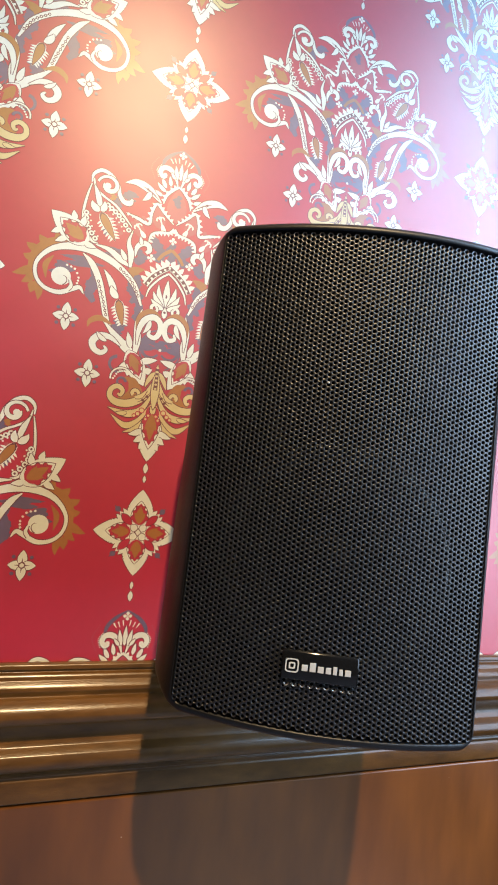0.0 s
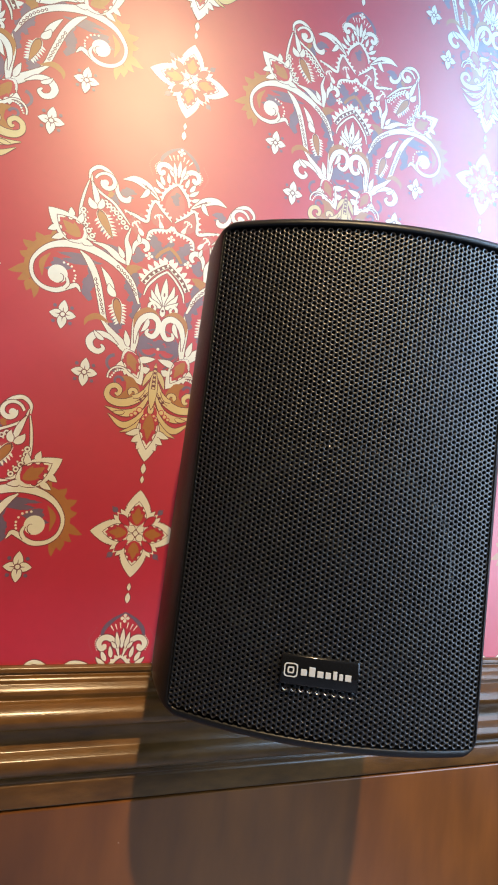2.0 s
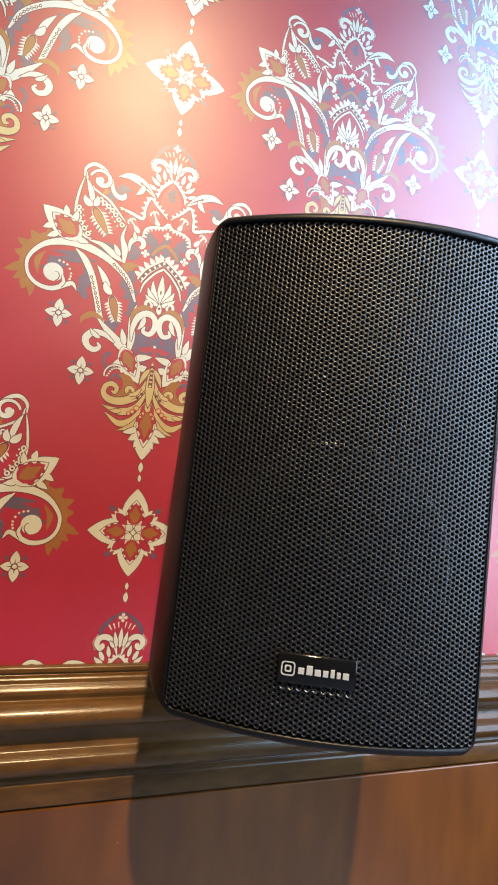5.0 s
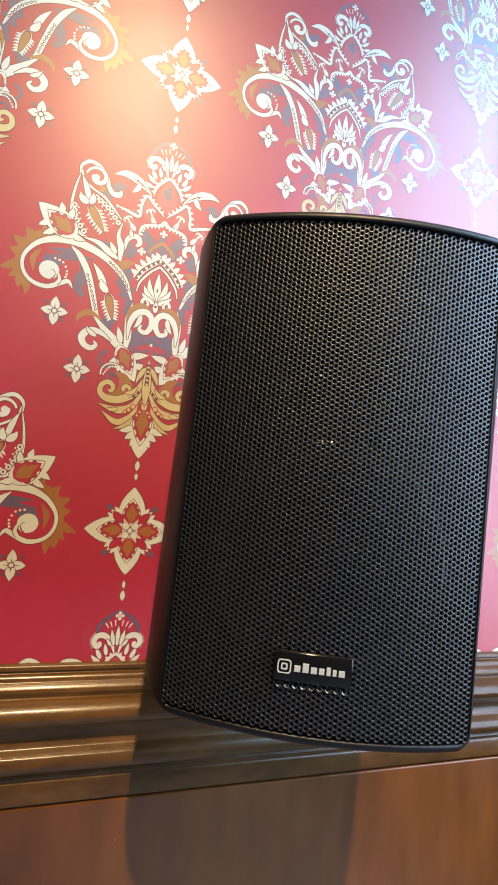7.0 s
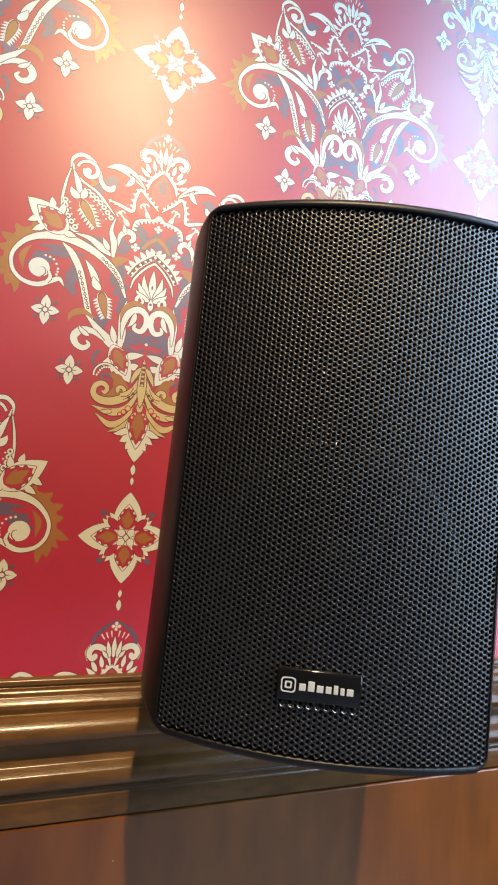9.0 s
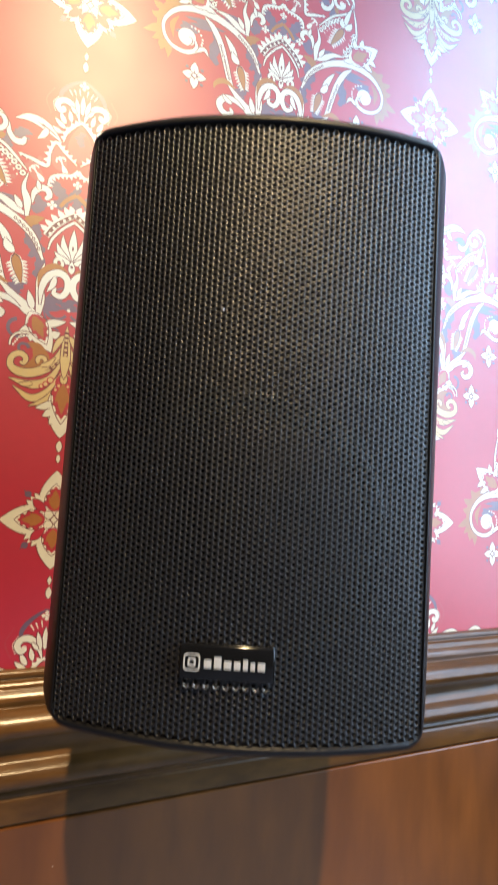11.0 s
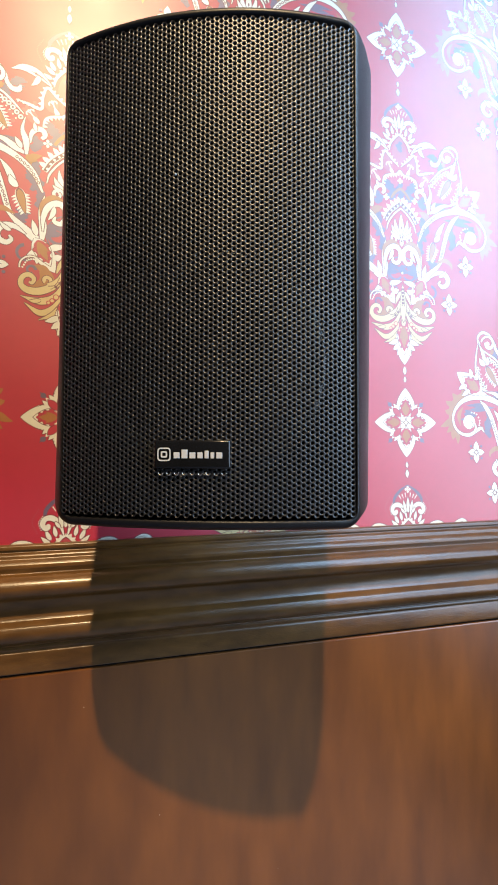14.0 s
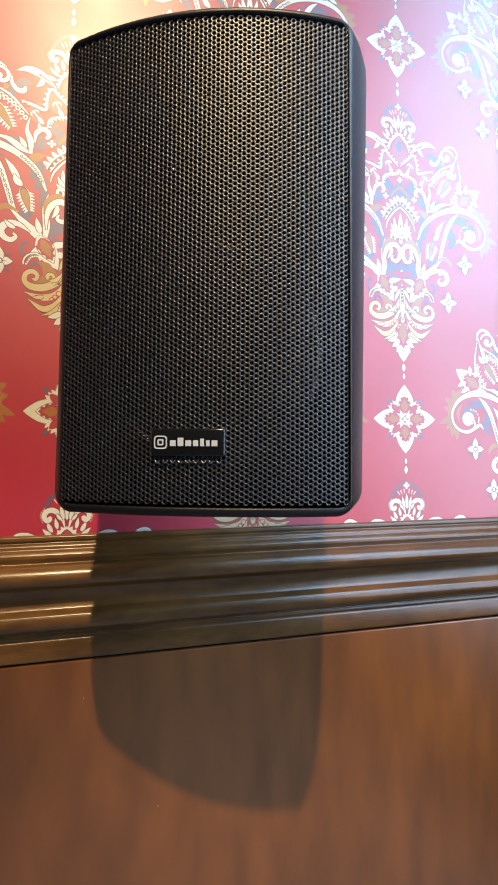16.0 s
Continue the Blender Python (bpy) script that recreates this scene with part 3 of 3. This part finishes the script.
def damask_print():
    p = Print()
    # soft shadows of the second ink behind the flower
    for c, rx, rz in (((-58, 178), 13, 4), ((-50, 163), 4.5, 12), ((-70, 170), 7, 6), ((-38, 189), 9, 4), ((-22, 167), 6, 11), ((-30, 138), 6, 5), ((-21, 190), 5, 6), ((-12, 203), 5, 4), ((-8, 196), 6, 7), ((-18, 152), 4, 8), ((-40, 226), 4, 5), ((-33, 232), 6, 4), ((-46, 205), 3, 5), ((-10, 130), 7, 5)):
        p.cloud(MAUVE, c, rx, rz)
    p.cloud(ROSE, (-10, 182), 3, 4)
    p.cloud(OCHRE, (-25, 178), 3.2, 4)
    p.cloud(OCHRE, (-44, 229), 2.4, 3.4)
    p.cloud(MAUVE, (0, 198), 4, 8, mirror=False)
    p.cloud(MAUVE, (0, 130), 6, 4, mirror=False)
    for c in ((-45, 214), (-38, 210), (-36, 204), (-29, 213), (-22, 219), (-33, 132)):
        p.dot(ROSE, c, 1.5)
    p.curl(MAUVE, (-7, 127), 4.5, 6.5, 60, 330, 1.6, 0.8)
    p.curl(MAUVE, (0, 127), 14, 14, 100, 250, 0.5, 0.5)
    p.ribbon(MAUVE, [(-13.5, 258), (-12.5, 265), (-7.5, 271), (0, 276)], [0.5, 1.3, 1.2, 0.4])
    p.beads(ROSE, [(-18, 250), (-21, 258), (-17, 266)], 14, 0.45)
    # big scrolled leaf at the side
    p.ribbon(OCHRE, [(-93, 161), (-88, 166), (-87, 178), (-78, 187), (-66, 190)], [0.5, 2.8, 2.4, 2.8, 0.6])
    for a, b in (((-85, 180), (-93, 183)), ((-87, 174), (-94, 175)), ((-88, 168), (-99, 161)), ((-86, 164), (-93, 156)), ((-85, 160), (-82, 146)), ((-87, 158), (-87, 150)), ((-80, 185), (-86, 190)), ((-72, 188), (-76, 194))):
        p.leaf(OCHRE, a, b, 2.6, 0.2)
    p.ribbon(OCHRE, [(-76, 178), (-80, 171), (-79, 162)], [0.3, 1.8, 0.3])
    p.ribbon(CREAM, [(-16.5, 156), (-23, 170), (-36, 181), (-52, 187), (-66, 187), (-78, 182), (-85.5, 172), (-85, 162), (-79, 155.5), (-70, 154), (-62, 158), (-57.5, 160), (-54.5, 156)], [0.7, 2.0, 2.4, 3.0, 2.8, 1.9, 1.3, 1.2, 1.4, 1.7, 1.7, 1.5, 0.2], n=64)
    p.dot(CREAM, (-69.8, 165.2), 6.1, n=16)
    p.ribbon(CREAM, [(-64, 164), (-63, 160), (-65, 156.5)], [0.7, 1.2, 1.2])
    p.curl(DARK, (-69.2, 164.6), 1.2, 5.2, 60, -80, 0.15, 0.35)
    p.beads(CREAM, [(-67, 173.5), (-62, 172), (-59, 166.5), (-59.5, 162.5)], 7, 0.75)
    p.ribbon(CREAM, [(-58, 184), (-52, 178.5), (-46, 168), (-41.5, 154), (-38, 142), (-33, 134)], [0.4, 2.2, 2.3, 2.2, 1.8, 0.3], n=32)
    for a, b in (([(-46.2, 167), (-42, 155), (-38.8, 145)], 8), ([(-33, 178.8), (-25, 172), (-19.2, 162.5)], 8)):
        p.rings(a, b, 1.0)
    p.ribbon(CREAM, [(-40, 141), (-30, 131), (-22, 124), (-17, 120)], [0.4, 2.6, 3.4, 0.5])
    p.ribbon(CREAM, [(-17, 120), (-16.2, 132), (-17.5, 144), (-15.2, 154)], [1.2, 2.7, 1.6, 0.2])
    p.leaf(CREAM, (-20, 125), (-23, 136), 2.1)
    p.leaf(CREAM, (-34, 158), (-43.6, 176), 2.4, -0.12)
    p.leaf(CREAM, (-32, 158), (-37.5, 166), 2.6, 0.25)
    drop_with_fringe(p, (-32.0, 157.5), (-27, 138.5), 2.4, 7, 3.0)
    # frilled comma beside its foot
    p.ribbon(OCHRE, [(-34, 139), (-42, 142), (-48, 139), (-49.5, 134.5)], [0.4, 2.0, 1.6, 0.3])
    p.ribbon(CREAM, [(-26.5, 125), (-34, 130), (-41, 130), (-45, 125.5), (-43.5, 120.5), (-39, 118.5), (-35.8, 121), (-37.5, 123.6)], [0.3, 1.9, 2.5, 2.6, 2.2, 2.0, 1.4, 0.6], n=36)
    p.leaf(CREAM, (-36, 127), (-43, 132.5), 1.6, 0.2)
    p.curl(MAUVE, (-27, 113), 5, 6, 100, 320, 1.2, 0.6)
    # upper paisley with a hooked tip
    p.ribbon(CREAM, [(-58.6, 235), (-58, 241), (-53, 245), (-46.5, 243), (-41.5, 237), (-39.8, 231), (-36.5, 226.8), (-32.5, 226.8), (-31, 230)], [0.4, 1.1, 1.5, 1.4, 1.3, 1.5, 1.9, 2.2, 0.8], n=40)
    p.curl(CREAM, (-47.2, 235.2), 7.6, 2.0, 170, -190, 0.7, 2.0)
    p.dot(CREAM, (-48.2, 235.0), 2.2)
    p.ribbon(CREAM, [(-57.5, 238), (-55.5, 231), (-49, 226.5), (-42, 223), (-36, 217.5), (-29, 210)], [0.3, 1.0, 0.8, 0.9, 0.9, 0.3])
    p.ribbon(CREAM, [(-58.5, 234), (-60.5, 224), (-61.5, 212), (-59.5, 202), (-54, 194), (-49.5, 193)], [0.3, 0.8, 0.9, 0.9, 0.9, 0.3])
    p.scallops([(-46.5, 221.5), (-38.5, 216), (-31, 207.5)], 7, 1.75)
    p.scallops([(-59.6, 212.5), (-58, 204), (-52, 196)], 6, 1.8)
    p.beads(CREAM, [(-45, 218), (-39, 212.5), (-34, 206)], 6, 0.6)
    p.beads(CREAM, [(-57, 211.5), (-55, 204), (-50.5, 198)], 5, 0.6)
    p.leaf(CREAM, (-51, 217), (-57, 234), 2.0, -0.08)
    p.leaf(CREAM, (-51, 216), (-57, 222), 2.6, 0.3)
    p.leaf(CREAM, (-50.5, 216), (-49, 223.5), 2.3, -0.3)
    drop_with_fringe(p, (-50.5, 215.5), (-38.6, 197.0), 2.5, 7, 3.2)
    p.ribbon(CREAM, [(-51, 192), (-42, 190.5), (-34, 185.5), (-27, 181.5)], [0.3, 1.8, 2.4, 0.4])
    p.ribbon(CREAM, [(-27, 181.5), (-27.4, 191), (-29.8, 199), (-28, 208)], [1.0, 2.3, 1.3, 0.2])
    p.leaf(CREAM, (-30, 185.5), (-34.5, 193), 1.8)
    # corner leaf
    p.leaf(CREAM, (-55.5, 190.5), (-81, 208.5), 9.2, 0.0, n=14, full=0.8)
    for a, b in (((-74, 197), (-79.5, 193.5)), ((-66, 206), (-67.5, 212)), ((-61, 203), (-59.8, 210)), ((-70, 192), (-76.5, 188)), ((-58, 191), (-50.5, 189.5))):
        p.leaf(CREAM, a, b, 2.2, full=0.6)
    p.leaf(CREAM, (-56, 190.8), (-80.4, 208.1), 8.9, n=14, edge=False, full=0.8)
    flame(p, (-58.2, 192.6), (-75.5, 205), 6.0)
    # leaf at the crown's shoulder
    p.ribbon(CREAM, [(-37, 241), (-29, 243.2), (-20, 240.2), (-11.5, 233)], [0.2, 2.7, 3.0, 0.5])
    p.leaf(CREAM, (-19.5, 239.5), (-24.5, 231.2), 2.0, 0.25)
    p.ribbon(DARK, [(-25, 241.6), (-19, 239), (-13, 234.6)], [0.1, 0.45, 0.2], n=8)
    p.dot(DARK, (-21.5, 240.2), 0.9)
    # arches of the crown
    p.leaf(ROSE, (-10, 213.5), (-14, 231), 4.6)
    p.leaf(ROSE, (0, 221), (0, 246.5), 7.0, mirror=False)
    p.leaf(ROSE, (-21, 204), (-28, 217), 3.6)
    p.ribbon(CREAM, [(-34, 219.5), (-26, 217.5), (-18, 215.5), (-17, 224), (-14, 231.5), (-8, 226), (-1, 219.5)], [0.3, 1.2, 1.2, 1.0, 1.1, 1.0, 0.3], n=40)
    p.fringe(CREAM, [(-34, 220), (-26, 218), (-19, 216.5)], 5, 2.0, 1.1, -1)
    p.fringe(CREAM, [(-18, 217), (-17.3, 225), (-14.3, 232)], 4, 2.4, 1.2, 1)
    p.fringe(CREAM, [(-13.5, 232), (-8, 226.5), (-2, 220.5)], 5, 2.3, 1.1, 1)
    for base, tip in (((-6.6, 211.5), (-10.6, 221)), ((-19.2, 204.5), (-25.2, 212))):
        tulip(p, base, tip)
    p.ribbon(CREAM, [(-9.8, 233), (-8.3, 239.5), (-3.5, 245.5), (0, 248)], [0.4, 1.2, 1.2, 0.9])
    p.fringe(CREAM, [(-9.8, 234), (-8.4, 240), (-3.5, 246), (0, 248.3)], 6, 2.2, 1.2, 1)
    p.cloud(MAUVE, (0, 237), 3.2, 5, mirror=False)
    p.leaf(CREAM, (-9, 242), (-15.5, 247.5), 1.6, 0.1)
    p.leaf(CREAM, (-9, 245), (-12.5, 252), 1.6, 0.1)
    p.leaf(CREAM, (-6, 247), (-7.5, 254.5), 1.5, 0.0)
    p.leaf(CREAM, (-11, 238.5), (-16.5, 241.5), 1.5, 0.1)
    # palmette on top
    p.ribbon(CREAM, [(-1.2, 248), (-3.5, 255), (-8, 259.5), (-12.5, 259.5), (-14.6, 256), (-12.5, 252.4), (-9.8, 253.8)], [0.4, 1.5, 2.1, 2.0, 1.9, 1.5, 0.9], n=30)
    p.dot(CREAM, (-11, 254.4), 1.5)
    for x, z, w in ((0, 266, 1.7), (-4.2, 263.5, 1.5), (-7.0, 257.5, 1.2)):
        p.leaf(CREAM, (x * 0.5, 253), (x, z), w)
    for x in (-2.6, -5.6, -8.4):
        p.ribbon(CREAM, [(x * 0.75, 266.5 + x * 0.25), (x, 270.5 + x * 0.35)], [0.3, 0.55], n=5, edge=False)
    p.beads(CREAM, [(-14.5, 261), (-17, 257), (-15.5, 252)], 8, 0.4)
    p.cross((0, 272.3), 3.0, False)
    # lip arch, little crosses and curls below it
    p.ribbon(CREAM, [(-17, 201), (-15, 208.5), (-9, 211.5), (-3.5, 212.5), (0, 216)], [0.3, 1.0, 1.0, 1.0, 1.2])
    p.fringe(CREAM, [(-16.2, 202), (-14.5, 208), (-9, 211), (-3.5, 212), (0, 215)], 9, 2.2, 0.95, -1)
    p.cross((0, 207), 2.8, False)
    p.cross((-13.6, 191.2), 3.0)
    p.ribbon(CREAM, [(-24.5, 190), (-24, 196.5), (-20.5, 200.5), (-16.6, 200), (-15.4, 196.5), (-17.5, 194)], [0.3, 1.6, 2.1, 2.0, 1.8, 1.2], n=24)
    p.leaf(CREAM, (-21, 199), (-22.5, 205), 1.4)
    p.ribbon(OCHRE, [(-9, 191), (-5.5, 196), (0, 200.5)], [1.0, 1.2, 1.2])
    for a in ((-20, 178), (-17, 182)):
        p.leaf(OCHRE, (-27, 179), a, 2.4)
    # beaded arch
    p.ribbon(CREAM, [(-15.6, 171.5), (-11, 179), (-5, 184.5), (0, 188.5)], [2.3, 2.5, 2.5, 2.6])
    p.fringe(CREAM, [(-16.5, 173.5), (-12, 180.5), (-5.5, 186.6), (0, 190)], 6, 4.2, 1.9, 1, swell=0.1)
    p.ribbon(DARK, [(-15.4, 171.5), (-11, 178.4), (-5, 183.8), (0, 187.4)], [1.05, 1.25, 1.25, 1.25], edge=False)
    p.beads(CREAM, [(-13.6, 173.2), (-10, 179.2), (-5, 183.6), (0, 187)], 6, 0.9)
    p.ribbon(CREAM, [(-14, 163), (-12, 170), (-6, 178), (0, 183)], [0.3, 0.75, 0.75, 0.8])
    # palmette below the arch
    p.leaf(CREAM, (0, 158), (0, 178), 2.6, mirror=False)
    for tip, w, bend in (((-6.0, 173.5), 2.2, 0.15), ((-9.2, 168), 2.1, 0.18), ((-10.2, 162.5), 2.0, 0.2)):
        p.leaf(CREAM, (-0.8, 156.5), tip, w, bend)
    p.curl(CREAM, (-6.8, 155.8), 3.0, 1.2, 110, 420, 1.1, 0.8)
    p.leaf(CREAM, (0, 150), (0, 158), 2.0, mirror=False)
    p.dot(DARK, (0, 154.4), 0.9, False)
    p.dot(DARK, (0, 166), 0.6, False, tall=2.5)
    # pair of commas at the heart
    p.ribbon(OCHRE, [(-17.5, 139), (-16, 148), (-9, 153), (-2, 150.5)], [0.8, 2.0, 2.2, 0.5])
    p.ribbon(CREAM, [(-16.2, 128), (-16.0, 138), (-13, 146), (-7, 149.5), (-2.2, 146.5), (-1.6, 140), (-4.6, 135.2), (-9, 136.5), (-8.2, 140)], [0.3, 1.7, 2.4, 2.5, 2.2, 2.1, 1.9, 1.5, 0.7], n=44)
    p.leaf(CREAM, (-9, 147), (-13, 137), 1.8, 0.2)
    p.dot(CREAM, (0, 127), 1.0, False)
    # leaves under the heart
    p.leaf(CREAM, (-21.5, 123.5), (-8.3, 100.2), 7.4, n=14, full=0.85)
    for a, b in (((-19, 115), (-27.5, 108.4)), ((-12, 117), (-0.9, 119.8)), ((-19, 111), (-20, 105.5)), ((-8.5, 110), (-3.8, 112.5))):
        p.leaf(CREAM, a, b, 2.6, full=0.6)
    p.leaf(CREAM, (-21.2, 123), (-8.6, 100.8), 7.2, n=14, edge=False, full=0.85)
    flame(p, (-19.8, 122), (-10.8, 104.2), 4.7)
    # tail: beaded stem, curls and feathers
    p.curl(CREAM, (-23.5, 103.2), 7.2, 7.2, 60, 190, 0.5, 0.5)
    p.beads(CREAM, [(-20.5, 108.6), (-25.5, 107.6), (-28.8, 102.5)], 8, 0.65)
    p.ribbon(OCHRE, [(-21, 104.5), (-15.5, 101.5), (-15, 95), (-18.5, 91), (-24, 90)], [0.4, 3.2, 3.0, 2.6, 0.5])
    p.ribbon(OCHRE, [(-14, 104), (-11, 97), (-9, 93)], [0.4, 2.0, 0.5])
    p.curl(MAUVE, (-23.5, 101), 3.0, 2.0, 0, 300, 1.0, 0.6)
    p.ribbon(GOLD, [(-0.8, 106), (-6.5, 93.5), (-16, 87.2), (-24.5, 86.6), (-29.4, 90), (-29, 95.2), (-25, 97.6), (-21.6, 95.2), (-22.6, 91.8), (-24.6, 92.6)], [0.6, 2.5, 2.9, 2.7, 2.0, 1.8, 1.8, 1.6, 1.2, 0.7], n=54)
    p.curl(GOLD, (-13.4, 94.4), 3.0, 1.4, -70, 230, 1.0, 1.3)
    p.ribbon(GOLD, [(-5.5, 97.5), (-9, 93), (-13, 91.6)], [0.3, 1.5, 1.0])
    p.ribbon(GOLD, [(-1.2, 96), (-8, 83.8), (-17.5, 79.6), (-30, 82.6)], [0.5, 2.1, 2.6, 0.1], n=26)
    p.leaf(GOLD, (-17, 80.5), (-24.5, 79.6), 1.5, 0.15)
    p.ribbon(GOLD, [(-1.6, 88), (-9, 76.2), (-17.5, 71.6), (-27.5, 78)], [0.4, 1.7, 2.3, 0.1], n=26)
    p.ribbon(GOLD, [(-3, 80.5), (-9.5, 71), (-18.5, 66.6)], [0.4, 1.8, 0.1], n=18)
    p.leaf(CREAM, (0, 86), (0, 48.6), 9.0, mirror=False, n=22, full=1.05)
    for a, b in (((-5, 70), (-14.5, 66)), ((-5, 66), (-10.5, 61.2)), ((-3.5, 62), (-6.6, 56.6))):
        p.leaf(CREAM, a, b, 2.3, 0.15)
    p.leaf(CREAM, (0, 80), (0, 50), 7.2, mirror=False, n=18, full=1.0, edge=False)
    p.leaf(RED, (0, 88), (0, 74), 4.6, mirror=False, n=14)
    flame(p, (0, 83), (0, 56.6), 5.4, False)
    p.leaf(GOLD, (0, 117), (0, 84), 3.0, mirror=False, n=16, full=1.2)
    p.leaf(GOLD, (-1.6, 111), (-7.2, 99.5), 1.7, -0.1)
    p.ribbon(DARK, [(0, 115), (0, 98.5)], [0.8, 1.5], 6, False)
    p.beads(GOLD, [(0, 114.4), (0, 99.5)], 6, 0.95, False, tall=0.8)
    p.leaf(GOLD, (-0.4, 81.5), (-1.7, 86.5), 1.0, 0.0)
    for c, r in (((-7.4, 83.2), 1.45), ((-9.9, 80.6), 1.15), ((-12.2, 79.0), 0.9), ((-2.6, 80.2), 0.8), ((-4.2, 77.6), 0.8)):
        p.dot(RED, c, r + 0.6)
        p.dot(GOLD, c, r)
    p.ribbon(DARK, [(-2.8, 97), (-6.5, 91.6), (-11, 88.4)], [0.15, 0.3, 0.15], n=8)
    for c in ((-5, 93.2), (-7.6, 90.4)):
        p.dot(DARK, c, 1.0)
    # sprigs beside the flower
    for c in ((-63.5, 138.9), (-45.6, 103.2)):
        sprig(p, c)
    return p.mesh("damask_flower")


def sprig(p, c, r=9.6):
    for a in (45, 135, 225, 315):
        p.dot(MAUVE, (c[0] + 7.4 * math.cos(radians(a)), c[1] + 7.4 * math.sin(radians(a))), 1.2)
    for i, a in enumerate((0, 90, 180, 270)):
        l = r if i % 2 else r * 0.86
        p.leaf(CREAM, c, (c[0] + l * math.cos(radians(a)), c[1] + l * math.sin(radians(a))), 3.1, n=10, full=0.8)
        p.leaf(DARK, c, (c[0] + 4.6 * math.cos(radians(a)), c[1] + 4.6 * math.sin(radians(a))), 0.35, n=6)
    p.dot(DARK, c, 2.1)
    p.dot(CREAM, c, 1.35)


def lozenge_print():
    p = Print()
    for a in (45, 135, 225, 315):
        p.dot(MAUVE, (21 * math.cos(radians(a)), 21 * math.sin(radians(a))), 1.9, False)
        p.leaf(MAUVE, (18 * math.cos(radians(a)), 18 * math.sin(radians(a))), (24.5 * math.cos(radians(a)), 24.5 * math.sin(radians(a))), 0.8, mirror=False)
    for a in (0, 90, 180, 270):
        ca, sa = math.cos(radians(a)), math.sin(radians(a))

        def at(u, v):
            return (u * ca - v * sa, u * sa + v * ca)
        p.leaf(CREAM, at(2, 0), at(29, 0), 9.6, mirror=False, n=16, full=0.78)
        for s in (1, -1):
            p.leaf(CREAM, at(14, 4.6 * s), at(18.0, 8.0 * s), 1.5, mirror=False, full=0.6)
            p.leaf(CREAM, at(10.5, 7 * s), at(15.4, 11.4 * s), 1.9, mirror=False, full=0.6)
            p.leaf(CREAM, at(5, 4 * s), at(13.2, 13.4 * s), 2.9, mirror=False, edge=False)
    for a in (0, 90, 180, 270):
        ca, sa = math.cos(radians(a)), math.sin(radians(a))

        def at(u, v):
            return (u * ca - v * sa, u * sa + v * ca)
        p.leaf(CREAM, at(2.6, 0), at(28.2, 0), 9.2, mirror=False, n=16, edge=False, full=0.78)
        flame(p, at(4.8, 0), at(21.6, 0), 5.0, False)
    for a in (45, 135, 225, 315):
        c, s = math.cos(radians(a)), math.sin(radians(a))
        p.leaf(LINE, (5.4 * c, 5.4 * s), (17.4 * c, 17.4 * s), 2.7, mirror=False, full=1.25)
        p.leaf(RED, (5.8 * c, 5.8 * s), (16.9 * c, 16.9 * s), 2.3, mirror=False, full=1.25)
    for a in (45, 135, 225, 315):
        p.leaf(CREAM, (0.8 * math.cos(radians(a)), 0.8 * math.sin(radians(a))), (6.8 * math.cos(radians(a)), 6.8 * math.sin(radians(a))), 2.5, mirror=False, full=1.2)
    p.leaf(DARK, (0, -3.0), (0, 3.0), 2.6, mirror=False, n=2, full=1)
    p.leaf(CREAM, (0, -2.1), (0, 2.1), 2.0, mirror=False, n=2, full=1, edge=False)
    for z, h in ((43.6, 3.5), (36.2, 2.5), (-35.4, 2.5), (-42.6, 3.5)):
        p.leaf(CREAM, (0, z - h), (0, z + h), h * 0.5, mirror=False, full=1)
    return p.mesh("damask_lozenge")


flower_mesh, lozenge_mesh = damask_print(), lozenge_print()
for col in range(-3, 6):
    for row in range(-1, 3):
        z = ZD + row * B + (B / 2 if col % 2 else 0)
        if -0.4 < col * A < 0.65:
            for name, me in (("damask_flower", flower_mesh), ("damask_lozenge", lozenge_mesh)):
                if (name == "damask_flower" and z > 0.98) or z > 1.3:
                    ob = new(name, me)
                    ob.location = (col * A, 0, z)
                    ob.parent = wall_north
